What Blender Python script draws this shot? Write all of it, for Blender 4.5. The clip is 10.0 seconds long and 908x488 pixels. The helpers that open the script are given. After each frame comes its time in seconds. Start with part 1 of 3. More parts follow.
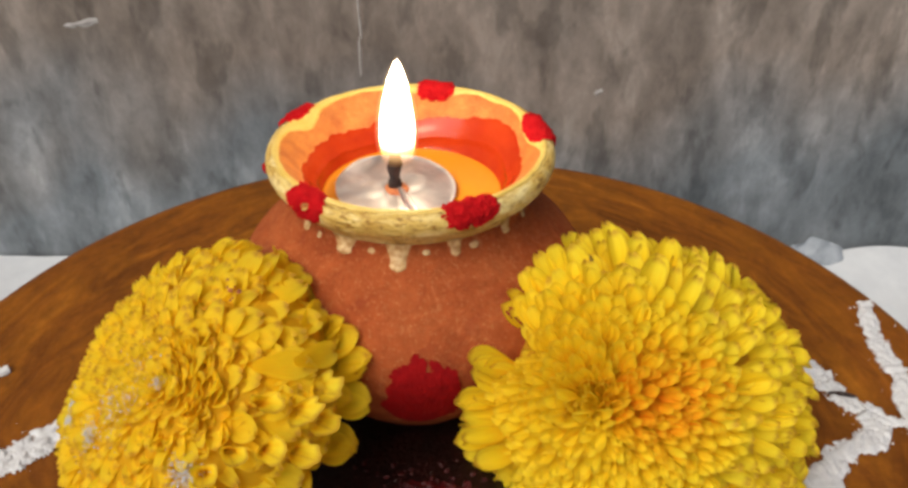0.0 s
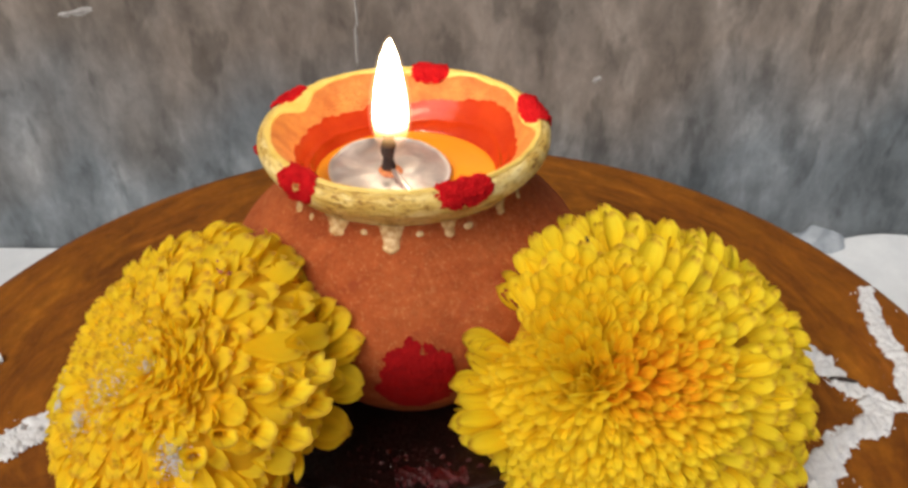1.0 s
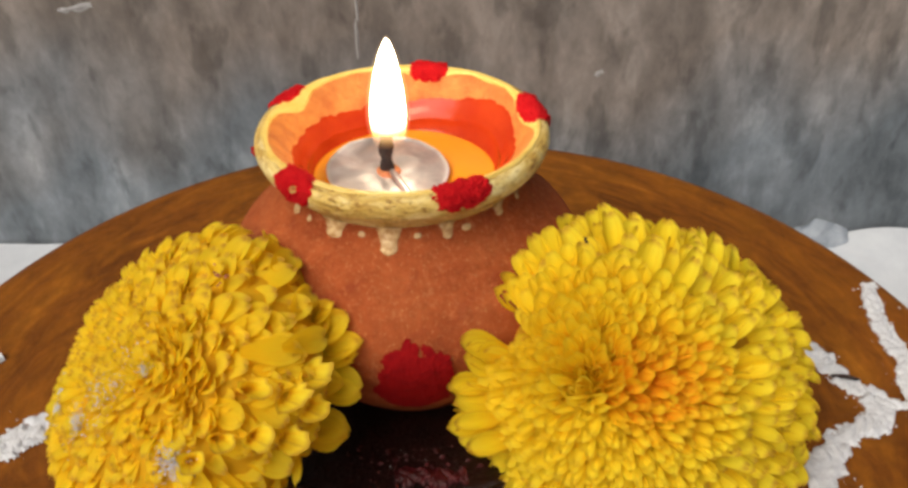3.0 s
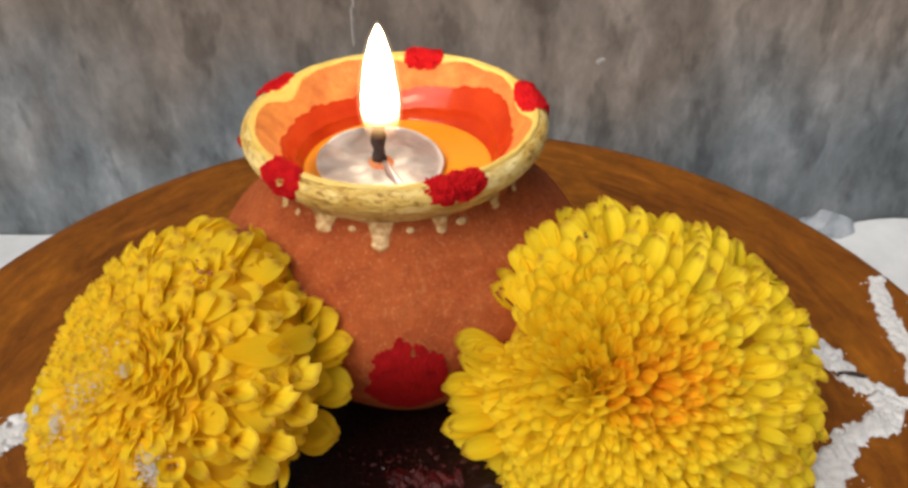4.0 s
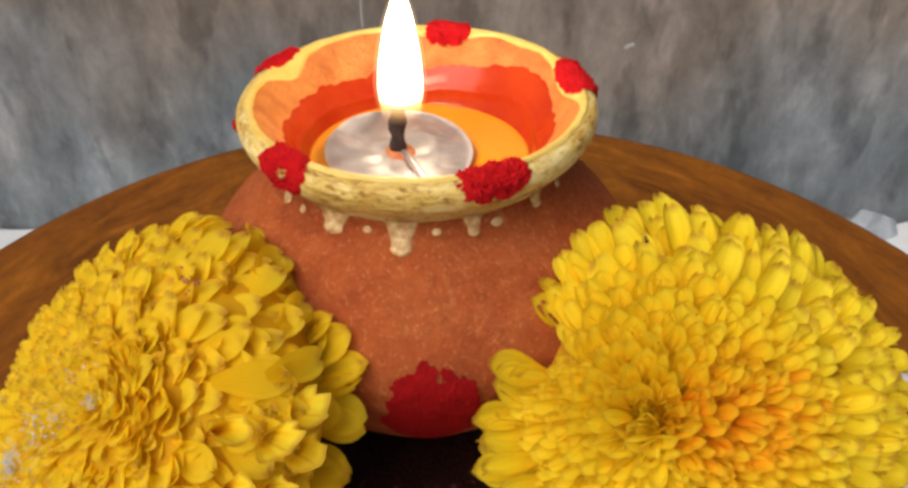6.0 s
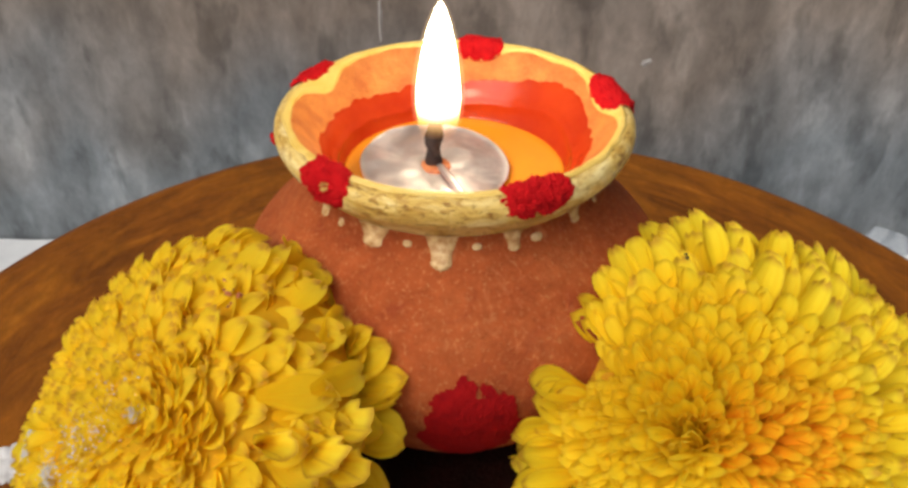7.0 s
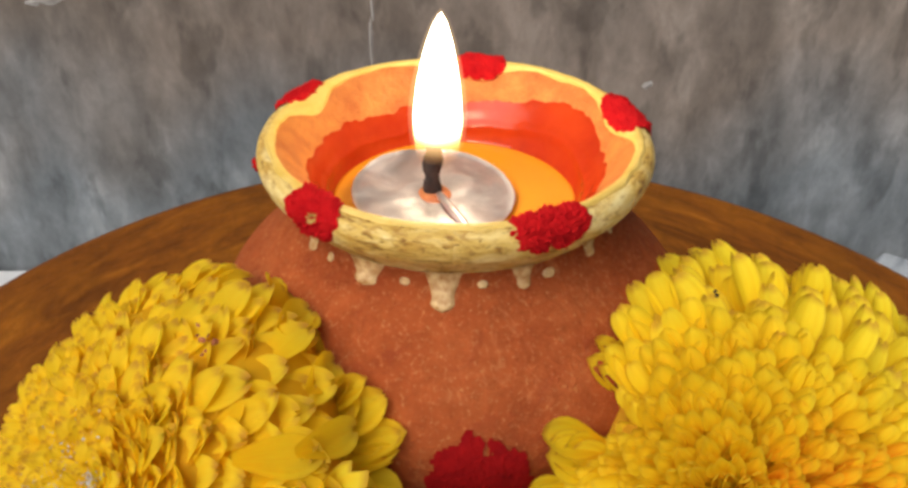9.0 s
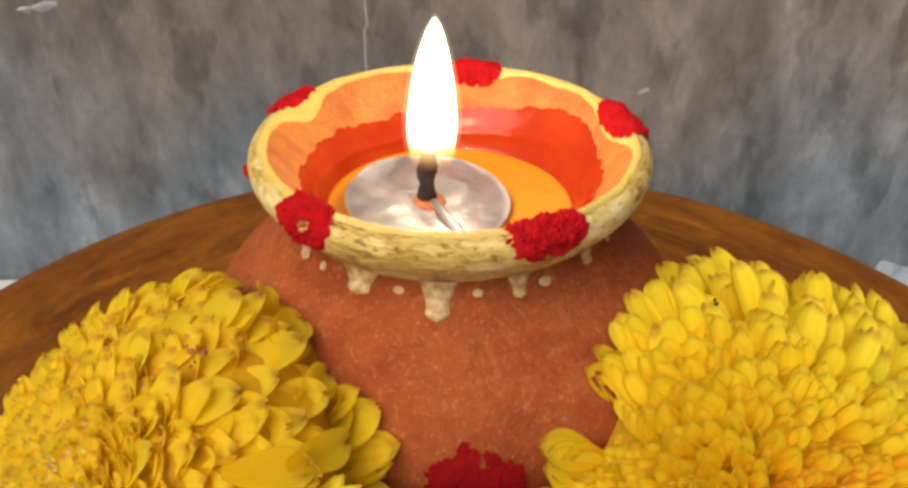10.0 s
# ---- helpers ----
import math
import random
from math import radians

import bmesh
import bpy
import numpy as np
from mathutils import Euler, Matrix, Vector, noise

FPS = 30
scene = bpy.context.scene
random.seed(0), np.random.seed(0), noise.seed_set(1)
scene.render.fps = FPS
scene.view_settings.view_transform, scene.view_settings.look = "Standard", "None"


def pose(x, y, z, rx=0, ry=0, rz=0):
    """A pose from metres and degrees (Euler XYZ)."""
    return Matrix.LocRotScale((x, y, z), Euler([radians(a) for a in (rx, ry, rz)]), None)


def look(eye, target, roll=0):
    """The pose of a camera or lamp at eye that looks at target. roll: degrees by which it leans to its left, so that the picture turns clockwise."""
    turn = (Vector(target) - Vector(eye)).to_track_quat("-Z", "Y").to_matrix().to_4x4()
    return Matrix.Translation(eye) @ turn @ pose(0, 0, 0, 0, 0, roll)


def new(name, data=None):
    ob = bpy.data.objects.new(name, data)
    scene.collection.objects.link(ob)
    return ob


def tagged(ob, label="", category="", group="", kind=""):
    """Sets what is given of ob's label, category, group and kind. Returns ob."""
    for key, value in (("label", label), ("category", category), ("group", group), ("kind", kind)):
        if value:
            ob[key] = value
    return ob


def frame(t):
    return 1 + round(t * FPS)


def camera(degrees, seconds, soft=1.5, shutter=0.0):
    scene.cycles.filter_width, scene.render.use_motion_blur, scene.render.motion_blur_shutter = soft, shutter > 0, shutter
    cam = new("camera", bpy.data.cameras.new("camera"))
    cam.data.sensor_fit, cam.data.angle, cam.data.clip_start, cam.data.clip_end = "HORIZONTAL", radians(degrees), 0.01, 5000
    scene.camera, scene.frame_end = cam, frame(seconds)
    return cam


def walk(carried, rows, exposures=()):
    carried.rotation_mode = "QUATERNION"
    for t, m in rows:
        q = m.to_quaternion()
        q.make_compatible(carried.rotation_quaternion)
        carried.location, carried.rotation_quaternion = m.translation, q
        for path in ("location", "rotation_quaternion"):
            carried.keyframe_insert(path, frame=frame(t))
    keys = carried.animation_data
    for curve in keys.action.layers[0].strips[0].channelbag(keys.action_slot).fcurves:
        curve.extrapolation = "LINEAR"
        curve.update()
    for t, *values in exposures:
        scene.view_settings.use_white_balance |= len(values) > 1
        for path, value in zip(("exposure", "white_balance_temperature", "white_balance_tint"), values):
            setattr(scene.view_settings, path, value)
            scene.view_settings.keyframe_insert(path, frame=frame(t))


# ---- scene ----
# Lengths below are in units of 8.5 mm (U), with z = 0 a little over the cloth.
U = 0.0085
cam = camera(58.5, 10.0, soft=3.0)
# seconds, eye x y z in units, yaw, pitch, roll in degrees
ROWS = [
    (0.0, 1.188, -17.376, 22.0, 0.553, -32.993, 0.103),
    (0.5, 1.183, -17.375, 21.876, 0.63, -33.079, -0.114),
    (1.0, 1.353, -17.342, 21.582, 0.698, -33.224, -0.223),
    (1.5, 1.438, -17.454, 21.732, 0.752, -33.294, -0.243),
    (2.0, 1.381, -17.389, 21.853, 0.908, -33.479, -0.362),
    (2.5, 1.41, -17.276, 21.833, 1.019, -33.697, -0.537),
    (4.0, 1.637, -16.479, 21.481, 1.265, -34.804, -0.697),
    (4.5, 1.558, -15.834, 21.21, 1.347, -35.247, -0.701),
    (5.0, 1.433, -15.089, 20.612, 1.309, -35.337, -0.631),
    (6.5, 0.624, -14.125, 20.077, 1.298, -34.716, 0.042),
    (7.0, 0.287, -14.203, 20.103, 1.157, -34.183, 0.335),
    (7.5, 0.28, -14.054, 20.09, 0.97, -33.857, 0.49),
    (8.0, 0.286, -13.52, 19.624, 0.825, -33.491, 0.356),
    (8.5, -0.073, -13.111, 19.416, 0.541, -32.872, 0.465),
    (9.0, 0.058, -12.919, 19.446, 0.296, -32.378, 0.54),
    (9.5, 0.035, -12.865, 19.52, 0.058, -31.936, 0.606),
    (10.0, 0.076, -12.721, 19.327, -0.03, -31.827, 0.609),
]
walk(cam, [(t, Matrix.Translation((x * U, y * U, z * U)) @ pose(0, 0, 0, 0, 0, yaw) @ pose(0, 0, 0, 90 + pitch) @ pose(0, 0, 0, 0, 0, roll))
           for t, x, y, z, yaw, pitch, roll in ROWS], exposures=[(0.0, 0.0), (10.0, 0.0)])

# ---- light ----
world = bpy.data.worlds.new("sky")
scene.world = world
world.use_nodes = True
sky = world.node_tree.nodes.new("ShaderNodeTexSky")
sky.sky_type, sky.sun_disc = "NISHITA", False
sky.sun_elevation, sky.sun_rotation = radians(50), radians(216)
sky.dust_density, sky.ozone_density = 5.0, 0.6
background = world.node_tree.nodes["Background"]
background.inputs["Strength"].default_value = 0.075
world.node_tree.links.new(sky.outputs[0], background.inputs["Color"])

sun = new("sun", bpy.data.lights.new("sun", "SUN"))
sun.data.energy, sun.data.angle, sun.data.color = 2.75, radians(50), (1.0, 0.94, 0.85)
sun.matrix_world = look((-0.75, -1.08, 1.57), (0, 0, 0))

FLAME = (-0.38, -0.2)  # the burning flame below gives the warm light


# ---- materials ----
class Mat:
    """A small builder of node materials."""

    def __init__(self, name, rough=0.6, metal=0.0, spec=0.5):
        self.m = bpy.data.materials.new(name)
        self.m.use_nodes = True
        self.t = self.m.node_tree
        self.b = self.t.nodes["Principled BSDF"]
        self.out = self.t.nodes["Material Output"]
        self.b.inputs["Roughness"].default_value = rough
        self.b.inputs["Metallic"].default_value = metal
        self.b.inputs["Specular IOR Level"].default_value = spec

    def node(self, kind, **values):
        n = self.t.nodes.new(kind)
        for key, value in values.items():
            if isinstance(value, bpy.types.NodeSocket):
                self.t.links.new(value, n.inputs[key])
            else:
                n.inputs[key].default_value = value
        return n

    def link(self, a, b):
        self.t.links.new(a, b)

    def coords(self, scale=(1, 1, 1), which="Object"):
        n = self.node("ShaderNodeMapping", Vector=self.t.nodes.new("ShaderNodeTexCoord").outputs[which])
        n.inputs["Scale"].default_value = scale
        return n.outputs[0]

    def noise(self, scale, detail=6.0, rough=0.6, stretch=(1, 1, 1), twist=0.0, which="Object"):
        return self.node("ShaderNodeTexNoise", Vector=self.coords(stretch, which), Scale=scale, Detail=detail, Roughness=rough, Distortion=twist).outputs[0]

    def ramp(self, value, *stops):
        n = self.node("ShaderNodeValToRGB", Fac=value)
        e = n.color_ramp.elements
        while len(e) < len(stops):
            e.new(0.5)
        for k, (at, c) in enumerate(stops):
            e[k].position, e[k].color = at, (*c, 1) if len(c) == 3 else c
        return n.outputs[0]

    def mix(self, fac, a, b, blend="MIX"):
        n = self.t.nodes.new("ShaderNodeMix")
        n.data_type, n.blend_type = "RGBA", blend
        for socket, value in ((n.inputs["Factor"], fac), (n.inputs[6], a), (n.inputs[7], b)):
            if isinstance(value, bpy.types.NodeSocket):
                self.link(value, socket)
            else:
                socket.default_value = value if not isinstance(value, tuple) else (*value, 1)
        return n.outputs[2]

    def math(self, op, a, b=0.0):
        n = self.t.nodes.new("ShaderNodeMath")
        n.operation = op
        for socket, value in zip(n.inputs, (a, b)):
            if isinstance(value, bpy.types.NodeSocket):
                self.link(value, socket)
            else:
                socket.default_value = value
        return n.outputs[0]

    def color(self, c):
        if isinstance(c, tuple):
            self.b.inputs["Base Color"].default_value = (*c, 1)
        else:
            self.link(c, self.b.inputs["Base Color"])
        return self

    def bump(self, height, distance, strength=0.6):
        self.link(self.node("ShaderNodeBump", Height=height, Distance=distance, Strength=strength).outputs[0], self.b.inputs["Normal"])
        return self

    def gloss(self, value):
        self.link(value, self.b.inputs["Roughness"])
        return self


G = lambda v: (v, v, v)


def wall_material():
    k = Mat("weathered_concrete", 0.85, spec=0.2)
    streak = k.noise(44, 5, 0.58, (1.0, 1.0, 0.46), 0.15)
    blot = k.noise(22, 7, 0.62, (1, 1, 0.62), 0.2)
    tone = k.noise(7, 3, 0.5, (1, 1, 0.7), 0.4)
    fine = k.noise(330, 5, 0.7, (1, 1, 0.7))
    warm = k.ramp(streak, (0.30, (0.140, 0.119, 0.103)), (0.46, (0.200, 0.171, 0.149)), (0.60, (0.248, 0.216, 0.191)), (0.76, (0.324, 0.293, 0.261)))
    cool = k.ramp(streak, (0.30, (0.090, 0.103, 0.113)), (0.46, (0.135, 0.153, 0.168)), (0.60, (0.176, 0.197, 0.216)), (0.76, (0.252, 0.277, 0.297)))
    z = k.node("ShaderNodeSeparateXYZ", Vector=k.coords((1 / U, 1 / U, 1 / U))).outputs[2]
    # Random tone plus height: flame warmth painted in above, bluish bounce below.
    height_warmth = k.math("ADD", tone, k.math("MULTIPLY", k.math("SUBTRACT", z, 7.0), 0.028))
    base = k.mix(k.ramp(height_warmth, (0.40, G(0)), (0.62, G(1))), cool, warm)
    base = k.mix(0.55, base, k.ramp(blot, (0.32, G(0.30)), (0.5, G(0.5)), (0.68, G(0.70))), "OVERLAY")
    base = k.mix(0.12, base, k.ramp(fine, (0.3, G(0.2)), (0.7, G(0.8))), "OVERLAY")
    base = k.mix(0.4, base, k.ramp(k.noise(110, 6, 0.66, (1, 1, 0.6), 0.4), (0.32, G(0.26)), (0.68, G(0.74))), "OVERLAY")
    dark = k.noise(64, 4, 0.55, (1, 1, 0.42), 0.25)
    base = k.mix(k.ramp(dark, (0.54, G(0)), (0.62, G(0.85))), base, k.mix(1.0, base, (0.62, 0.62, 0.62), "MULTIPLY"))
    pale = k.noise(55, 4, 0.55, (1.2, 1, 0.5), 0.25)
    base = k.mix(k.ramp(pale, (0.55, G(0)), (0.63, G(0.75))), base, k.mix(1.0, base, (1.3, 1.3, 1.3), "MULTIPLY"))
    k.color(base).bump(k.mix(0.5, streak, fine), 0.001, 0.25)
    return k.m


def clay_material():
    k = Mat("fired_clay", 0.82, spec=0.12)
    blot, grain = k.noise(75, 8, 0.68, (1, 1, 1.6), 0.4), k.noise(420, 6, 0.75)
    speck = k.noise(1700, 4, 0.7)
    base = k.ramp(blot, (0.30, (0.26, 0.052, 0.015)), (0.52, (0.35, 0.080, 0.022)), (0.72, (0.43, 0.115, 0.034)))
    base = k.mix(k.ramp(speck, (0.56, G(0)), (0.68, G(0.55))), base, (0.60, 0.27, 0.10))
    scratch = k.noise(260, 5, 0.7, (1, 1, 0.35), 1.2)
    base = k.mix(k.ramp(scratch, (0.58, G(0)), (0.66, G(0.5))), base, (0.52, 0.19, 0.07))
    base = k.mix(k.ramp(k.noise(150, 5, 0.6, twist=0.8), (0.56, G(0)), (0.66, G(0.45))), base, (0.24, 0.040, 0.016))
    base = k.mix(0.3, base, k.ramp(grain, (0.3, G(0.22)), (0.7, G(0.78))), "OVERLAY")
    k.color(base).bump(k.mix(0.4, grain, blot), 0.0016, 0.8)
    return k.m


def rim_material():
    """Cream and gold paint, dry-brushed round the rim."""
    k = Mat("cream_gold_paint", 0.5, spec=0.35)
    sep = k.node("ShaderNodeSeparateXYZ", Vector=k.coords())
    x, y, z = sep.outputs
    r = k.math("SQRT", k.math("ADD", k.math("MULTIPLY", x, x), k.math("MULTIPLY", y, y)))
    v = k.node("ShaderNodeCombineXYZ", X=k.math("MULTIPLY", k.math("ARCTAN2", x, y), 0.012), Y=z, Z=r).outputs[0]
    blot = k.node("ShaderNodeTexNoise", Vector=v, Scale=330.0, Detail=6.0, Roughness=0.65, Distortion=0.6).outputs[0]
    brush = k.node("ShaderNodeTexNoise", Vector=v, Scale=900.0, Detail=6.0, Roughness=0.72, Distortion=0.9).outputs[0]
    base = k.ramp(blot, (0.32, (0.44, 0.24, 0.035)), (0.47, (0.68, 0.47, 0.12)), (0.64, (0.85, 0.71, 0.33)))
    base = k.mix(k.ramp(brush, (0.50, G(0)), (0.64, G(0.8))), base, (0.38, 0.19, 0.03))
    fleck = k.node("ShaderNodeTexNoise", Vector=v, Scale=1500.0, Detail=3.0, Roughness=0.6, Distortion=0.4).outputs[0]
    base = k.mix(k.ramp(k.mix(0.45, fleck, blot), (0.40, G(0.75)), (0.45, G(0))), base, (0.20, 0.075, 0.012))
    k.color(base).bump(brush, 0.0007, 0.6)
    return k.m


def foil_material():
    """Thin crinkled metal with dull smears."""
    k = Mat("thin_metal", 0.2, 0.9)
    n, m = k.noise(120, 6, 0.65, twist=0.6), k.noise(700, 4, 0.6)
    k.color(k.ramp(n, (0.34, (0.58, 0.53, 0.54)), (0.5, (0.68, 0.63, 0.64)), (0.62, (0.80, 0.74, 0.74))))
    k.gloss(k.ramp(k.mix(0.35, n, m), (0.38, G(0.28)), (0.6, G(0.5)))).bump(k.mix(0.25, n, m), 0.0009, 0.5)
    return k.m


def simple(name, a, b, scale, rough=0.6, relief=0.0004, metal=0.0, spec=0.5, stretch=(1, 1, 1)):
    k = Mat(name, rough, metal, spec)
    n = k.noise(scale, 6, 0.65, stretch)
    k.color(k.ramp(n, (0.3, a), (0.7, b))).bump(k.noise(scale * 4, 5, 0.65, stretch), relief, 0.6)
    return k.m


def board_material():
    k = Mat("brown_stained_wood", 0.6, spec=0.15)
    sep = k.node("ShaderNodeSeparateXYZ", Vector=k.coords())
    x, y = sep.outputs[0], sep.outputs[1]
    r = k.math("SQRT", k.math("ADD", k.math("MULTIPLY", x, x), k.math("MULTIPLY", y, y)))
    angle = k.math("ARCTAN2", x, y)
    v = k.node("ShaderNodeCombineXYZ", X=k.math("MULTIPLY", r, 1.0), Y=k.math("MULTIPLY", angle, 0.030), Z=0.0).outputs[0]
    grain = k.node("ShaderNodeTexNoise", Vector=v, Scale=105.0, Detail=7.0, Roughness=0.65, Distortion=1.4).outputs[0]
    blot = k.noise(28, 5, 0.6, (1, 1, 1), 0.6)
    fine = k.noise(500, 4, 0.6)
    base = k.ramp(grain, (0.28, (0.100, 0.030, 0.003)), (0.45, (0.162, 0.050, 0.005)), (0.6, (0.225, 0.075, 0.006)), (0.78, (0.33, 0.120, 0.011)))
    base = k.mix(0.5, base, k.ramp(blot, (0.3, G(0.28)), (0.7, G(0.68))), "OVERLAY")
    base = k.mix(0.35, base, k.ramp(k.noise(230, 6, 0.7, (1, 0.6, 1), 0.8), (0.3, G(0.2)), (0.7, G(0.8))), "OVERLAY")
    k.color(base).bump(k.mix(0.5, grain, fine), 0.0008, 0.6)
    return k.m


def petal_material(name, tip, mid, base, speck=0.0, island=False, thin=0.44, edge=0.6):
    """Along the petal (the map's y) from base to tip; each petal a little different."""
    k = Mat(name, 0.7, spec=0.12)
    uv = k.t.nodes.new("ShaderNodeUVMap").outputs[0]
    y = k.node("ShaderNodeSeparateXYZ", Vector=uv).outputs[1]
    if island:
        rnd = k.t.nodes.new("ShaderNodeNewGeometry").outputs["Random Per Island"]
    else:
        rnd = k.t.nodes.new("ShaderNodeObjectInfo").outputs["Random"]
    stretch = k.node("ShaderNodeMapping", Vector=uv)
    stretch.inputs["Scale"].default_value = (7, 0.8, 1)
    vein = k.node("ShaderNodeTexNoise", Vector=stretch.outputs[0], Scale=2.0, Detail=3.0).outputs[0]
    c = k.ramp(y, (0.15, base), (0.6, mid), (0.97, tip))
    c = k.mix(0.6, c, k.ramp(vein, (0.3, G(0.30)), (0.7, G(0.66))), "OVERLAY")
    soft = k.node("ShaderNodeTexNoise", Vector=uv, Scale=3.5, Detail=4.0, Roughness=0.6).outputs[0]
    c = k.mix(0.4, c, k.ramp(soft, (0.3, (0.46, 0.38, 0.34)), (0.7, (0.55, 0.60, 0.62))), "OVERLAY")
    k.bump(k.mix(0.4, vein, soft), 0.0006, 0.5)
    c = k.mix(0.5, c, k.ramp(rnd, (0.0, (0.48, 0.43, 0.42)), (0.5, G(0.5)), (1.0, (0.56, 0.59, 0.6))), "OVERLAY")
    if speck:
        ragged = k.math("ADD", y, k.math("MULTIPLY", k.math("SUBTRACT", soft, 0.5), 0.16))
        w = k.math("MULTIPLY", k.ramp(ragged, (0.93, G(0)), (0.99, G(1))), k.ramp(rnd, (0.2, G(0.15 * speck)), (0.7, G(speck))))
        c = k.mix(w, c, (0.52, 0.27, 0.075))
    x = k.math("ABSOLUTE", k.math("SUBTRACT", k.math("MULTIPLY", k.node("ShaderNodeSeparateXYZ", Vector=uv).outputs[0], 2.0), 1.0))
    margin = k.math("MAXIMUM", k.math("MULTIPLY", x, 0.97), y)
    c = k.mix(k.ramp(margin, (0.88, G(0)), (0.97, G(edge))), c, (0.52, 0.25, 0.03))
    k.color(c)
    leaf = k.node("ShaderNodeBsdfTranslucent", Color=k.mix(0.6, c, mid))
    m = k.node("ShaderNodeMixShader", Fac=thin)
    k.link(k.b.outputs[0], m.inputs[1])
    k.link(leaf.outputs[0], m.inputs[2])
    k.link(m.outputs[0], k.out.inputs[0])
    return k.m


def flame_material():
    """Glows white and hot above, thin and clear round the wick."""
    k = Mat("flame")
    z = k.node("ShaderNodeSeparateXYZ", Vector=k.coords(which="Generated")).outputs[2]
    glow = k.node("ShaderNodeEmission", Color=k.ramp(z, (0.0, (1.0, 0.42, 0.10)), (0.16, (1.0, 0.62, 0.25)), (0.4, (1.0, 0.86, 0.60))), Strength=34.0)
    clear = k.t.nodes.new("ShaderNodeBsdfTransparent")
    m = k.node("ShaderNodeMixShader", Fac=k.ramp(z, (0.0, G(0.0)), (0.06, G(0.006)), (0.14, G(0.03)), (0.25, G(0.25)), (0.36, G(1.0))))
    k.link(clear.outputs[0], m.inputs[1])
    k.link(glow.outputs[0], m.inputs[2])
    k.link(m.outputs[0], k.out.inputs[0])
    return k.m


def halo_material():
    """A nearly clear glowing shell that imitates the lens halo round the flame."""
    k = Mat("flame_halo")
    z = k.node("ShaderNodeSeparateXYZ", Vector=k.coords(which="Generated")).outputs[2]
    glow = k.node("ShaderNodeEmission", Color=(1.0, 0.66, 0.34, 1.0), Strength=4.0)
    clear = k.t.nodes.new("ShaderNodeBsdfTransparent")
    m = k.node("ShaderNodeMixShader", Fac=k.ramp(z, (0.0, G(0.0)), (0.12, G(0.02)), (0.35, G(0.03)), (1.0, G(0.03))))
    k.link(clear.outputs[0], m.inputs[1])
    k.link(glow.outputs[0], m.inputs[2])
    k.link(m.outputs[0], k.out.inputs[0])
    return k.m


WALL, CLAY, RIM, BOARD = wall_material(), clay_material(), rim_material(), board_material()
CLOTH = simple("white_cotton", (0.47, 0.495, 0.525), (0.57, 0.595, 0.615), 60, 0.9, 0.0004)
INNER = simple("orange_clay_glaze", (0.42, 0.10, 0.012), (0.68, 0.25, 0.05), 260, 0.5, 0.0012)
OIL = simple("oily_red_glaze", (0.32, 0.020, 0.004), (0.43, 0.042, 0.008), 90, 0.06, 0.0002, spec=0.22)
BAND = simple("yellow_paint", (0.66, 0.44, 0.08), (0.78, 0.58, 0.17), 300, 0.45, 0.0004)
SCRAP = simple("grey_white_cloth", (0.20, 0.23, 0.26), (0.36, 0.39, 0.43), 120, 0.8, 0.0005)
KUMKUM = simple("red_powder", (0.42, 0.004, 0.008), (0.60, 0.012, 0.014), 500, 0.95, 0.0008, spec=0.1)
WAX = simple("orange_wax", (0.62, 0.205, 0.010), (0.70, 0.245, 0.014), 30, 0.12, 0.00005)
FOIL = foil_material()
# The same red powder, with the belly's shade put into its colour.
SHADED_RED = simple("shaded_red_powder", (0.20, 0.002, 0.004), (0.32, 0.005, 0.006), 500, 0.8, 0.0006, spec=0.1)
WICK = simple("charred_wick", (0.012, 0.010, 0.010), (0.05, 0.03, 0.025), 600, 0.9, 0.0006)
EMBER = simple("scorched_wax", (0.30, 0.07, 0.02), (0.55, 0.20, 0.07), 500, 0.4, 0.0006)
DRIP = simple("cream_paint_drip", (0.38, 0.17, 0.05), (0.76, 0.56, 0.28), 800, 0.12, 0.0003)
POWDER = simple("white_powder", (0.58, 0.59, 0.61), (0.72, 0.73, 0.74), 500, 0.95, 0.001, spec=0.1)
# Glossy red powder coloured nearly black for the shade under the pot.
DEEP_SHADE_RED = simple("glossy_deep_shade_red", (0.025, 0.002, 0.003), (0.085, 0.002, 0.004), 300, 0.35, 0.0008)
SAUCER = simple("dark_glaze", (0.006, 0.003, 0.0025), (0.022, 0.006, 0.005), 160, 0.28, 0.0010, spec=0.3)
YELLOW = ((0.96, 0.81, 0.050), (0.96, 0.74, 0.022), (0.93, 0.56, 0.010))
ORANGE = ((0.95, 0.62, 0.026), (0.93, 0.47, 0.012), (0.90, 0.34, 0.008))
GOLDEN = ((0.97, 0.80, 0.050), (0.97, 0.75, 0.026), (0.96, 0.66, 0.016))
AMBER = ((0.95, 0.73, 0.036), (0.95, 0.64, 0.016), (0.93, 0.50, 0.010))
PETAL, PETAL_REST = petal_material("yellow_petal", *YELLOW, speck=0.55), petal_material("yellow_petal_rest", *YELLOW, speck=0.55, island=True)
HEART = petal_material("orange_floret", *ORANGE, island=True, edge=0.2)
FLORET = petal_material("yellow_floret", *YELLOW, speck=0.15, island=True, thin=0.5, edge=0.2)
MIDDLE = petal_material("amber_floret", *AMBER, island=True, thin=0.5, edge=0.25)
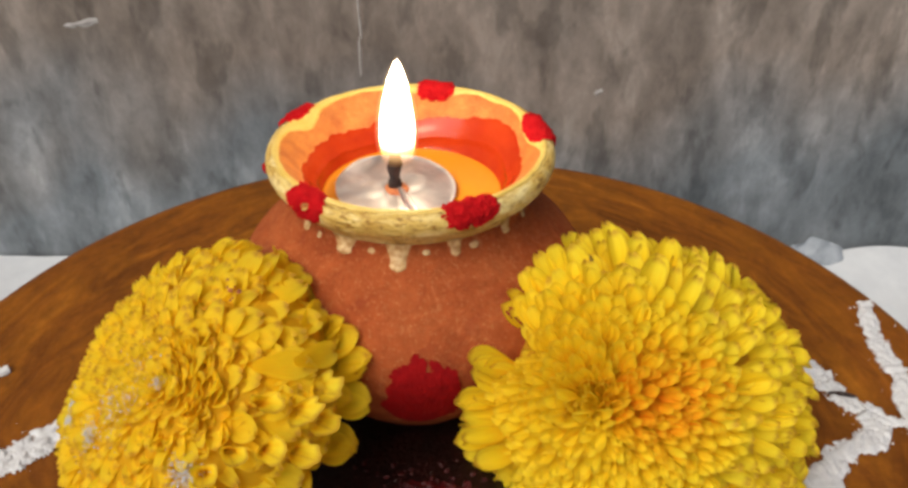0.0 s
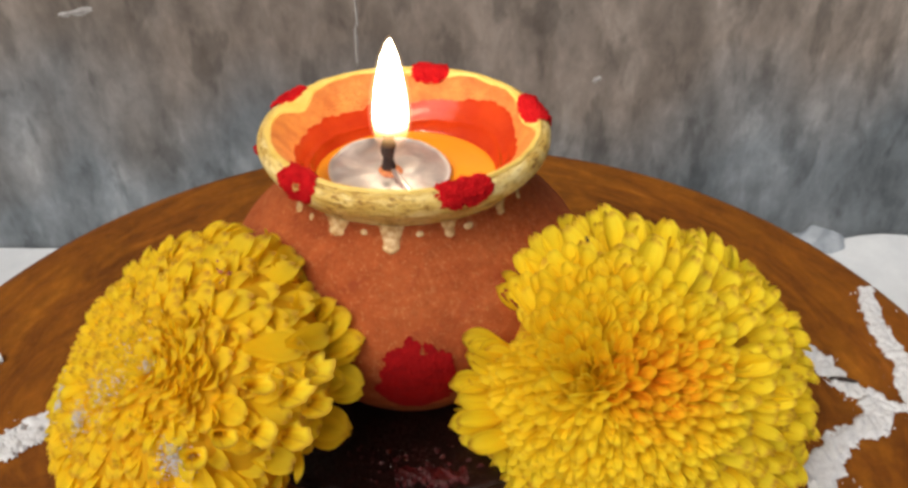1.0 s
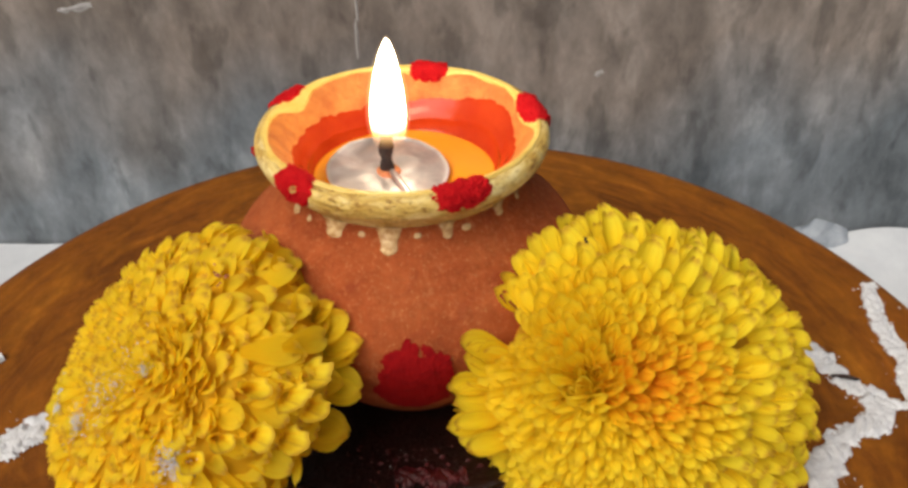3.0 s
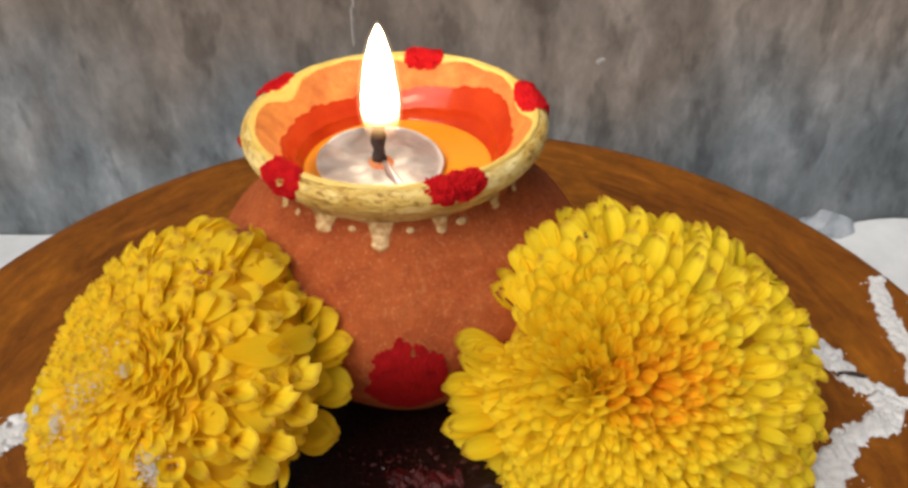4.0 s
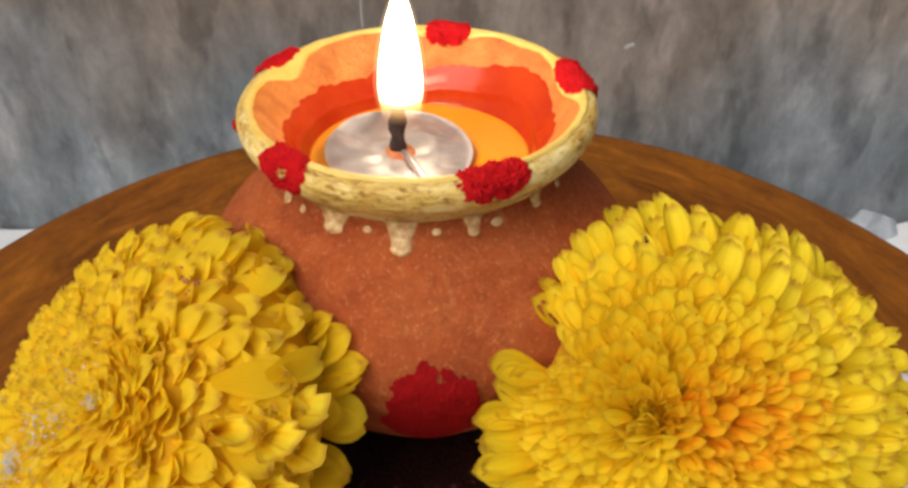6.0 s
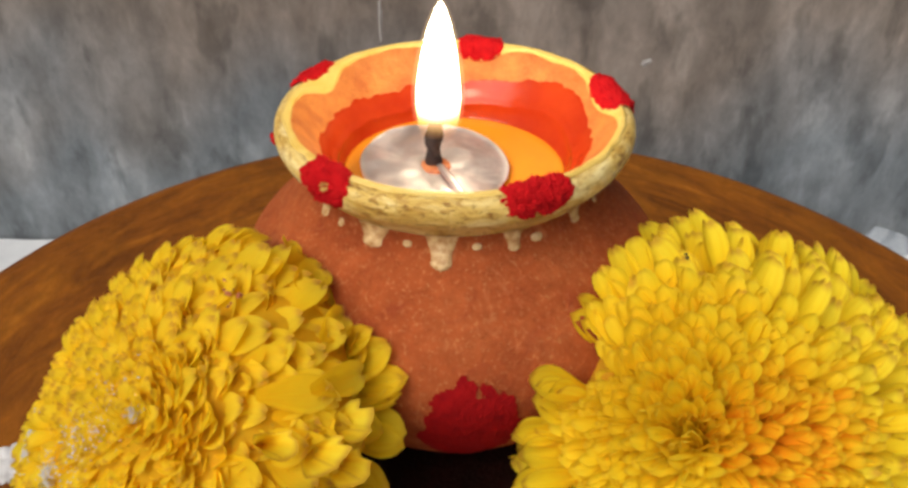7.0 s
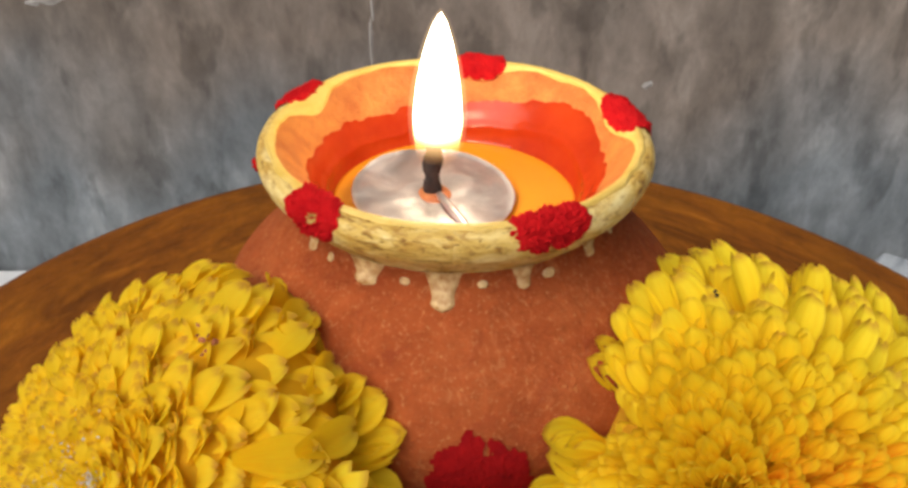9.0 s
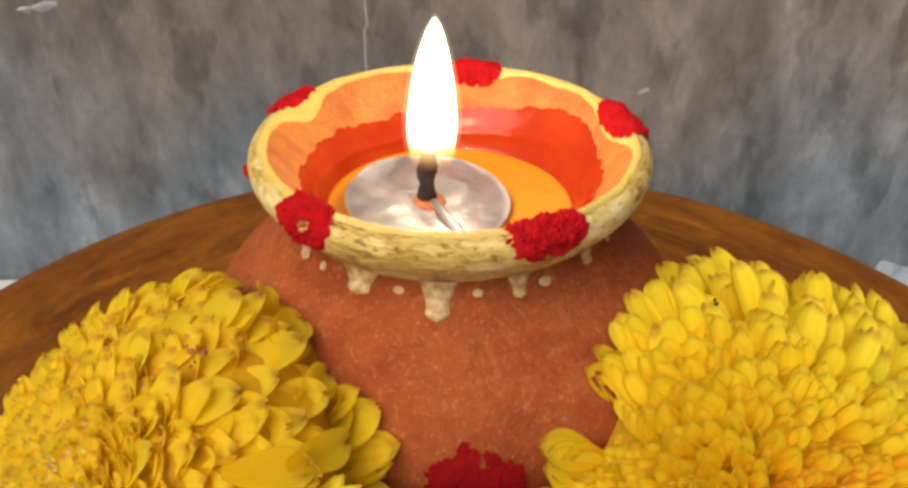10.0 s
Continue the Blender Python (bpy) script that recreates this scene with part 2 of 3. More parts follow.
GOLD, GOLD_REST = petal_material("golden_petal", *GOLDEN, speck=0.8, thin=0.6, edge=0.3), petal_material("golden_petal_rest", *GOLDEN, speck=0.8, thin=0.6, edge=0.3, island=True)
TUBE = petal_material("tube_petal", (0.96, 0.78, 0.05), (0.95, 0.68, 0.02), (0.46, 0.13, 0.004), speck=0.4)
STEM = simple("green_calyx", (0.06, 0.12, 0.02), (0.12, 0.2, 0.04), 200, 0.7)
FLAME_MAT = flame_material()
HALO = halo_material()


# ---- helpers of this scene ----
def thing(name, at, label, category, group="", kind=""):
    ob = new(name)
    ob.location = [c * U for c in at]
    ob.empty_display_size = 0.01
    return tagged(ob, label, category, group, kind)


def place(ob, parent):
    if parent:
        ob.parent = parent
        top = parent
        where = Vector(parent.location)
        while top.parent:
            top = top.parent
            where = Vector(top.location)
        ob.matrix_parent_inverse = Matrix.Translation(-where) if parent.parent is None else Matrix.Identity(4)
    return ob


def part(name, bm, material, parent=None, label="", smooth=True):
    """Links a bmesh, whose places are in units, as one mesh object."""
    bmesh.ops.scale(bm, vec=(U, U, U), verts=bm.verts)
    bmesh.ops.recalc_face_normals(bm, faces=bm.faces)
    me = bpy.data.meshes.new(name)
    bm.to_mesh(me)
    bm.free()
    me.materials.append(material)
    if smooth:
        me.polygons.foreach_set("use_smooth", [True] * len(me.polygons))
    ob = new(name, me)
    if label:
        ob["label"] = label
    return place(ob, parent)


def grid(bm, f, nu, nv, closed_u=False, keep=None):
    """A sheet of quads from f(u, v), u and v from 0 to 1."""
    rows = [[bm.verts.new(f(i / nu, j / nv)) for i in range(nu + (0 if closed_u else 1))] for j in range(nv + 1)]
    n = len(rows[0])
    for j in range(nv):
        for i in range(nu):
            if keep is None or keep((i + 0.5) / nu, (j + 0.5) / nv):
                bm.faces.new((rows[j][i], rows[j][(i + 1) % n], rows[j + 1][(i + 1) % n], rows[j + 1][i]))
    loose = [v for v in bm.verts if not v.link_faces]
    bmesh.ops.delete(bm, geom=loose, context="VERTS")
    return bm


def lathe(points, n=96):
    """A turned body from (radius, z) points, closed at both ends where the radius is 0."""
    bm = bmesh.new()
    rings = []
    for r, z in points:
        rings.append([bm.verts.new((0, 0, z))] if r < 1e-6 else
                     [bm.verts.new((r * math.sin(a), -r * math.cos(a), z)) for a in (2 * math.pi * i / n for i in range(n))])
    for a, b in zip(rings, rings[1:]):
        for i in range(n):
            q = [a[i % len(a)], a[(i + 1) % len(a)], b[(i + 1) % len(b)], b[i % len(b)]]
            q = list(dict.fromkeys(q))
            if len(q) > 2:
                bm.faces.new(q)
    return bm


def smooth_line(points, steps=5):
    """A Catmull-Rom curve through the points."""
    p = [np.array(points[0])] + [np.array(q) for q in points] + [np.array(points[-1])]
    out = []
    for a, b, c, d in zip(p, p[1:], p[2:], p[3:]):
        for k in range(steps):
            t = k / steps
            out.append(0.5 * (2 * b + (c - a) * t + (2 * a - 5 * b + 4 * c - d) * t * t + (3 * b - a - 3 * c + d) * t**3))
    return np.array(out + [p[-1]])


def wobble(*p, scale=1.0):
    return noise.noise(Vector(p) * scale)


# ---- the setting ----
TOP = 5.2  # top of the board
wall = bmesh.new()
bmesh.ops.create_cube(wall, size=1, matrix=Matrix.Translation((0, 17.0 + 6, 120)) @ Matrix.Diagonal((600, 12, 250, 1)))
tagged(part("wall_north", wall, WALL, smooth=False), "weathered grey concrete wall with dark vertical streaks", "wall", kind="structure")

ground = bmesh.new()
bmesh.ops.create_grid(ground, x_segments=4, y_segments=4, size=60000)
bmesh.ops.translate(ground, verts=ground.verts, vec=(0, 0, -1.4))
tagged(part("ground", ground, simple("dusty_concrete_floor", (0.22, 0.21, 0.2), (0.34, 0.33, 0.31), 12, 0.9, 0.001), smooth=False), "plain grey concrete floor", "ground", kind="structure")


def cloth_height(x, y):
    fold = 0.5 * math.exp(-((x - 22.5 + 0.4 * (17 - y)) / 3.2) ** 2) * math.exp(-((17 - y) / 2.5) ** 2)
    return -1.2 + 0.35 * abs(wobble(x, y * 1.3, 2, scale=0.16)) + 0.12 * wobble(x, y, 5, scale=0.5) * 0.5 + 0.06 + 2.0 * fold


cloth = grid(bmesh.new(), lambda u, v: ((u - 0.5) * 90, -45 + v * 61.8, cloth_height((u - 0.5) * 90, -45 + v * 61.8)), 150, 110)
tagged(part("white_cloth", cloth, CLOTH), "white cotton cloth spread on the floor by the wall", "cloth")

# ---- round wooden board ----
BC = (0.46, -0.2)
board = thing("round_board", (BC[0], BC[1], -1.0), "round brown stained wooden board with grain following its edge", "wooden board")
def shifted(bm, x=0.0, y=0.0, z=0.0):
    bmesh.ops.translate(bm, verts=bm.verts, vec=(x, y, z))
    return bm
part("top", shifted(lathe([(0, TOP - 2.4), (14.8, TOP - 2.4), (15.5, TOP - 2.1), (15.9, TOP - 1.4), (16.0, TOP - 0.7), (15.98, TOP - 0.2), (15.85, TOP - 0.03), (15.6, TOP), (12, TOP), (6, TOP), (0, TOP)], 160), *BC), BOARD, board)
for a in (30, 150, 270):
    part("foot", shifted(lathe([(0, -1.0), (1.3, -1.0), (1.5, -0.6), (1.2, 1.4), (1.6, 2.4), (1.8, 2.85), (0, 2.85)], 24), BC[0] + 11 * math.cos(radians(a)), BC[1] + 11 * math.sin(radians(a))), BOARD, board)

# ---- saucer and pot ----
saucer = thing("saucer", (0, 0, TOP), "dark brown glazed saucer under the clay pot", "saucer")
part("dish", lathe([(0, TOP + 0.25), (3.3, TOP + 0.25), (3.45, TOP + 0.4), (4.7, TOP + 1.12), (5.22, TOP + 1.34), (5.2, TOP + 1.44), (4.9, TOP + 1.42), (3.5, TOP + 1.32), (0, TOP + 1.3)]), SAUCER, saucer)
part("rim", lathe([(5.2, TOP + 1.33), (5.3, TOP + 1.34), (5.36, TOP + 1.41), (5.3, TOP + 1.49), (5.18, TOP + 1.47), (5.2, TOP + 1.33)]), SAUCER, saucer)
part("foot_ring", lathe([(2.9, TOP + 0.26), (2.9, TOP), (3.25, TOP), (3.3, TOP + 0.26), (2.9, TOP + 0.26)], 64), SAUCER, saucer)

PROFILE = smooth_line([(2.2, 6.62), (2.4, 6.7), (2.8, 7.18), (3.5, 8.0), (4.1, 9.0), (4.4, 9.8), (4.38, 10.4), (4.06, 11.0), (3.52, 11.55), (3.1, 12.0), (2.87, 12.32), (2.86, 12.6), (3.04, 12.85),
                       (3.26, 13.08), (3.36, 13.33), (3.31, 13.52), (3.17, 13.58), (3.02, 13.5), (2.8, 13.28), (2.52, 12.9), (2.29, 12.5), (2.2, 12.3), (2.1, 12.0)])
OUTER = PROFILE[: int(np.argmax(PROFILE[:, 1])) + 1]
STEP = np.r_[0, np.cumsum(np.hypot(*np.diff(PROFILE, axis=0).T))]
LONG = STEP[-1]


def on_pot(theta, s, lift=0.0):
    """The place on the pot's skin at an angle from the front and a length s along its profile, lifted off it."""
    r, z = (np.interp(s, STEP, PROFILE[:, k]) for k in (0, 1))
    r1, z1 = (np.interp(min(s + 0.05, LONG), STEP, PROFILE[:, k]) for k in (0, 1))
    r0, z0 = (np.interp(max(s - 0.05, 0), STEP, PROFILE[:, k]) for k in (0, 1))
    d = math.hypot(r1 - r0, z1 - z0) or 1
    r, z = r + lift * (z1 - z0) / d, z - lift * (r1 - r0) / d
    return (r * math.sin(theta), -r * math.cos(theta), z - 0.03 * r * math.cos(theta) * max(0.0, min(1.0, (z - 12.3) / 0.8)) + 0.04 * max(0.0, min(1.0, (z - 12.3))))


def s_of(z, inside=False):
    """The length along the profile at a height."""
    ks = [k for k in range(len(STEP)) if (STEP[k] > s_top) == inside]
    return float(STEP[min(ks, key=lambda k: abs(PROFILE[k, 1] - z))])


s_top = float(STEP[int(np.argmax(PROFILE[:, 1]))])
TAU = 2 * math.pi

pot = thing("clay_pot", (0, 0, TOP + 1.3), "small round terracotta pot lamp with a painted cream rim", "clay pot")


def pot_strip(name, s0, s1, lift, material, nv, label="", edge=0.0, ridge=0.0):
    """A ring of the pot's skin between two lengths, which may follow the angle."""
    def f(u, v):
        th = u * TAU
        a, b = s0(th), s1(th)
        s = a + (b - a) * v
        k = lift * (min(1, min(v, 1 - v) * 6) if edge else 1) + ridge * (math.exp(-((v - 0.42) / 0.07) ** 2) + 0.7 * math.exp(-((v - 0.75) / 0.05) ** 2))
        return on_pot(th, s, k + 0.015 * wobble(math.sin(th) * 3, math.cos(th) * 3, s * 2))
    return part(name, grid(bmesh.new(), f, 180, nv, True), material, pot, label)


pot_strip("body", lambda a: 0, lambda a: s_of(12.62), 0.0, CLAY, 60)
part("bottom", lathe([(0, 6.62), (2.2, 6.62), (2.2, 6.7), (0, 6.7)], 64), CLAY, pot)
pot_strip("inner_wall", lambda a: s_top - 0.1, lambda a: LONG, 0.0, INNER, 24, "orange glazed clay inside")

# patches of red powder on the rim: angle from the front, half width in angle, from and to along the profile
CREST = s_top
RED = [(171, 10, -0.22, 0.42), (103, 14, -0.42, 0.34), (26, 12, -0.46, 0.20), (-39, 9.5, -0.58, 0.20), (-115, 11, -0.42, 0.10), (-78, 2.2, -0.55, -0.35)]


def paint_edge(th):
    e = 0.10 + 0.06 * wobble(math.cos(th) * 4, math.sin(th) * 4, 1) + 0.03 * wobble(math.cos(th) * 14, math.sin(th) * 14, 3)
    for a, w, lo, hi in RED[:5]:
        d = abs((math.degrees(th) - a + 180) % 360 - 180)
        e += 0.34 * math.exp(-(d / (w * 1.1)) ** 2) * (1 if abs(a) > 60 else 0.1)
    return CREST + e


def oil_edge(th):
    back = 0.5 - 0.5 * math.cos(th)
    side = math.exp(-(((math.degrees(th) - 125) % 360 - 360 * ((math.degrees(th) - 125) % 360 > 180)) / 28) ** 2)
    return CREST + 0.74 + 0.20 * back - 0.42 * side + 0.14 * wobble(math.cos(th) * 3, math.sin(th) * 3, 7) + 0.09 * wobble(math.cos(th) * 13, math.sin(th) * 13, 9) + 0.04 * wobble(math.cos(th) * 40, math.sin(th) * 40, 2)


pot_strip("rim", lambda a: s_of(12.55) + 0.05 * wobble(math.cos(a) * 6, math.sin(a) * 6, 11), lambda a: CREST + 0.03 * wobble(math.cos(a) * 9, math.sin(a) * 9, 5), 0.05, RIM, 26, "cream and gold painted rim with brown specks", edge=1)
pot_strip("yellow_band", lambda a: CREST - 0.06 + 0.05 * wobble(math.cos(a) * 9, math.sin(a) * 9, 8), paint_edge, 0.054, BAND, 8, "bright yellow paint along the inner edge", edge=1)
pot_strip("oil_film", oil_edge, lambda a: LONG, 0.03, OIL, 26, "glossy oily red band", edge=1, ridge=0.05)


def powder_patch(name, th, half, s0, s1, lift, parent, n=44, label="", material=KUMKUM):
    """A lumpy patch of powder with a ragged edge on the pot's skin."""
    def blob(u, v):
        x, y = 2 * u - 1, 2 * v - 1
        return 1 - (abs(x) ** 2.4 + abs(y) ** 2.4) - 0.55 * abs(wobble(u * 2.3 + th * 7, v * 2.3, s0 * 5)) - 0.30 * wobble(u * 8, v * 8, th * 3) - 0.15 * wobble(u * 20, v * 20, th)
    def f(u, v):
        k = max(0.0, blob(u, v))
        a = radians(th + (2 * u - 1) * half * 1.15)
        rough = 0.6 + 0.7 * wobble(u * 7, v * 7, th) + 1.0 * wobble(u * 38, v * 38, th)
        return on_pot(a, s0 + (s1 - s0) * (v * 1.16 - 0.08), 0.055 + lift * min(1, k * 2.5) * max(0.1, rough))
    bm = grid(bmesh.new(), f, n, n, keep=lambda u, v: blob(u, v) > 0.04)
    return part(name, bm, material, parent, label)


for th, half, lo, hi in RED:
    powder_patch("powder_patch", th, half * 0.9, CREST + lo, CREST + hi, 0.085, pot, 14 if half < 4 else 64, "crumbly red powder dab")
# Belly dab in the darker copy of the red, painted for shade.
powder_patch("powder_patch", 5.0, 11.0, s_of(8.15), s_of(10.5), 0.02, pot, 64, "red powder dab on the belly, coloured dark for its shade", SHADED_RED)

powder_patch("bare_spot", -37, 1.7, CREST - 0.32, CREST - 0.20, 0.11, pot, 14, "bare cream spot in the red powder", RIM)

# paint drips under the rim: angle, length, width
for th, ln, w in [(-53, 0.45, 0.13), (-43, 0.2, 0.08), (-28, 0.55, 0.24), (-15, 0.16, 0.1), (-3, 0.78, 0.21), (9, 0.16, 0.1), (22, 0.5, 0.14), (31, 0.2, 0.14), (50, 0.42, 0.14), (66, 0.4, 0.1), (-66, 0.3, 0.1)]:
    s1 = s_of(12.6)
    gap = 0.25 if ln < 0.21 else 0.0
    def f(u, v, th=th, ln=ln, w=0.85 * w, gap=gap):
        wide = w * (1.7 - 1.25 * v + 0.45 * math.exp(-((v - 0.86) / 0.14) ** 2)) * math.sqrt(max(0.0, 1 - v**8)) if not gap else w * math.sqrt(max(0, 1 - (2 * v - 1) ** 2))
        x = 2 * u - 1
        return on_pot(radians(th) + x * wide / 2.85, s1 - gap * 0.8 - v * ln * 0.9, 0.008 + 0.09 * min(1, w * 6) * math.sqrt(max(0, 1 - x * x)) * (0.35 + 0.65 * v) * math.sqrt(max(0, 1 - v**6)))
    part("drip", grid(bmesh.new(), f, 10, 14), DRIP, pot, "cream paint drip")

# ---- candle in the pot ----
WX = 12.3
candle = thing("wax_candle", (0, 0, WX - 0.8), "orange wax candle filling the pot, lit, with a metal disc", "candle")
part("wax", lathe([(0, WX - 0.8), (1.9, WX - 0.8), (2.16, WX - 0.2), (2.19, WX + 0.05), (2.12, WX + 0.06), (2.0, WX), (0, WX)], 96), WAX, candle)
def disc_f(u, v):
    a, r = u * TAU, v * 1.45 * (1 + 0.012 * wobble(math.cos(u * TAU) * 2, math.sin(u * TAU) * 2, 4))
    x, y = FLAME[0] + r * math.sin(a), FLAME[1] - r * math.cos(a)
    return (x, y, WX + 0.18 + 0.09 * (y - FLAME[1]) - 0.05 * (x - FLAME[0]) + 0.04 * wobble(x * 1.1, y * 1.1, 3) + 0.018 * wobble(x * 3.3, y * 3.3, 6) + (0.03 if v > 0.97 else 0))
disc = part("metal_disc", grid(bmesh.new(), disc_f, 72, 24, True), FOIL, candle, "thin crinkled metal wick disc")
strip = grid(bmesh.new(), lambda u, v: (FLAME[0] + 0.12 + 0.55 * v + (u - 0.5) * 0.2, FLAME[1] - 0.15 - 1.15 * v, WX + 0.20 - 0.07 * v + 0.07 * math.sin(u * math.pi)), 6, 12)
part("folded_tab", strip, FOIL, disc)
part("scorched_collar", shifted(lathe([(0.36, WX + 0.05), (0.33, WX + 0.15), (0.22, WX + 0.22), (0.12, WX + 0.2), (0, WX + 0.18)], 24), *FLAME), EMBER, candle, "scorched red brown wax round the wick")


def wick_f(u, v):
    a = u * TAU
    r = 0.15 + 0.03 * math.sin(a * 2 + v * 14) + 0.02 * wobble(math.cos(a), math.sin(a), v * 5) + (0.06 if v > 0.82 else 0) - (0.17 if v > 0.99 else 0)
    return (FLAME[0] - 0.03 * math.sin(v * 5) + r * math.cos(a), FLAME[1] + r * math.sin(a), WX + 0.1 + v * 1.22)
part("wick", grid(bmesh.new(), wick_f, 14, 18, True), WICK, candle, "charred black wick")

FH, FZ = 2.50, WX + 0.88
def flame_f(u, v):
    a = u * TAU
    r = 0.43 * (1 - v**2.2) ** 0.75 * (0.82 + 0.18 * min(1, v / 0.28) ** 0.7) if v < 0.995 else 0.004
    return (FLAME[0] + 0.07 + r * math.cos(a) + 0.06 * v * v, FLAME[1] + r * math.sin(a), FZ + v * FH)
flame = part("candle_flame", grid(bmesh.new(), flame_f, 32, 40, True), FLAME_MAT)
tagged(flame, "bright white candle flame on the burning wick", "flame")
# Two added shells whose faint emission imitates lens bloom.
for grow in (1.10, 1.22):
    def halo_f(u, v, grow=grow):
        x, y, z = flame_f(u, v)
        cx = FLAME[0] + 0.07 + 0.06 * v * v
        return (cx + (x - cx) * grow, FLAME[1] + (y - FLAME[1]) * grow, FZ + 0.12 + v * (FH - 0.12) + 0.35 * (grow - 1) * v)
    part("mantle", grid(bmesh.new(), halo_f, 32, 40, True), HALO, flame, "faint glowing shell added for the halo round the flame")


# ---- flowers ----
def petal_grid(wide, cup, curl, notch, teeth=0.0, hood=0.0, ridge=0.0, nu=6, nv=8):
    """The places and map of one spoon-shaped petal of length 1 along y, its inner face up."""
    co, uv, faces = [], [], []
    for j in range(nv + 1):
        for i in range(nu + 1):
            u, v = i / nu, 1 - (1 - j / nv) ** 1.7
            x = 2 * u - 1
            half = wide * (0.26 + 0.74 * math.sin(min(1, v * 1.35) * math.pi / 2)) * math.sqrt(max(0.03, 1 - max(0, (v - 0.58) / 0.425) ** 2.4))
            end = v - notch * abs(x) ** 1.5 * v**4 + teeth * math.cos(x * math.pi * 2) * v**8
            rise = cup * x * x * half / wide * (0.6 + 0.4 * v) + curl * (v * v - 0.3 * v) + hood * max(0.0, (v - 0.68) / 0.32) ** 2
            co.append((x * half, end - 0.35 * hood * max(0.0, (v - 0.68) / 0.32) ** 2, rise + ridge * math.cos(x * math.pi * 3) * v * (1 - v)))
            uv.append((u, v))
    for j in range(nv):
        for i in range(nu):
            a = j * (nu + 1) + i
            faces.append((a, a + 1, a + nu + 2, a + nu + 1))
    return np.array(co), uv, faces


def mesh_of(name, co, uv, faces, material):
    me = bpy.data.meshes.new(name)
    me.from_pydata([tuple(c) for c in co], [], faces)
    layer = me.uv_layers.new(name="petal")
    layer.data.foreach_set("uv", [c for f in faces for k in f for c in uv[k]])
    me.materials.append(material)
    me.polygons.foreach_set("use_smooth", [True] * len(me.polygons))
    return me


# wide, cup, curl, notch, teeth, hood, ridge
FRILLS = [(0.29, 0.14, 0.02, 0.0, 0.05, -0.05, 0.03), (0.33, 0.18, -0.04, 0.02, 0.07, 0.08, 0.02), (0.28, 0.18, 0.08, 0.0, 0.05, 0.0, 0.04), (0.32, 0.08, -0.10, 0.03, 0.08, -0.08, 0.04), (0.30, 0.22, 0.04, 0.0, 0.03, 0.05, 0.02), (0.31, 0.06, -0.12, 0.0, 0.06, -0.1, 0.04)]
BEADS = [(0.26, 0.22, 0.06, 0.02, 0.0, 0.05, 0.06), (0.29, 0.26, 0.08, 0.04, 0.0, 0.09, 0.06), (0.24, 0.24, 0.12, 0.0, 0.02, 0.03, 0.08), (0.27, 0.16, 0.03, 0.03, 0.0, 0.10, 0.06), (0.26, 0.28, 0.12, 0.0, 0.02, 0.02, 0.07), (0.25, 0.18, -0.02, 0.0, 0.03, 0.06, 0.08)]
SPOONS = [(0.27, 0.17, -0.05, 0.02, 0.0, 0.02, 0.10), (0.30, 0.20, 0.04, 0.03, 0.0, 0.06, 0.12), (0.25, 0.18, 0.08, 0.0, 0.03, 0.0, 0.10), (0.28, 0.12, -0.14, 0.02, 0.0, 0.08, 0.09), (0.27, 0.24, 0.0, 0.0, 0.02, 0.04, 0.12), (0.26, 0.13, -0.08, 0.0, 0.04, -0.03, 0.13)]


TUBES = [(0.60, -0.57, 0.56), (0.72, -0.53, 0.45), (0.80, -0.49, 0.35), (0.47, -0.79, 0.40), (0.60, -0.71, 0.37), (0.72, -0.63, 0.28), (0.33, -0.88, 0.34), (0.82, -0.36, 0.45)]


def off_pot(tip, at):
    """Bends a petal's tip aside where the pot stands."""
    p = tip + Vector(at)
    keep = float(np.interp(p.z, OUTER[:, 1], OUTER[:, 0])) + 0.14
    r = math.hypot(p.x, p.y)
    if p.z > 13.5 or r > keep:
        return tip
    return Vector((p.x * keep / r, p.y * keep / r, p.z)) - Vector(at)


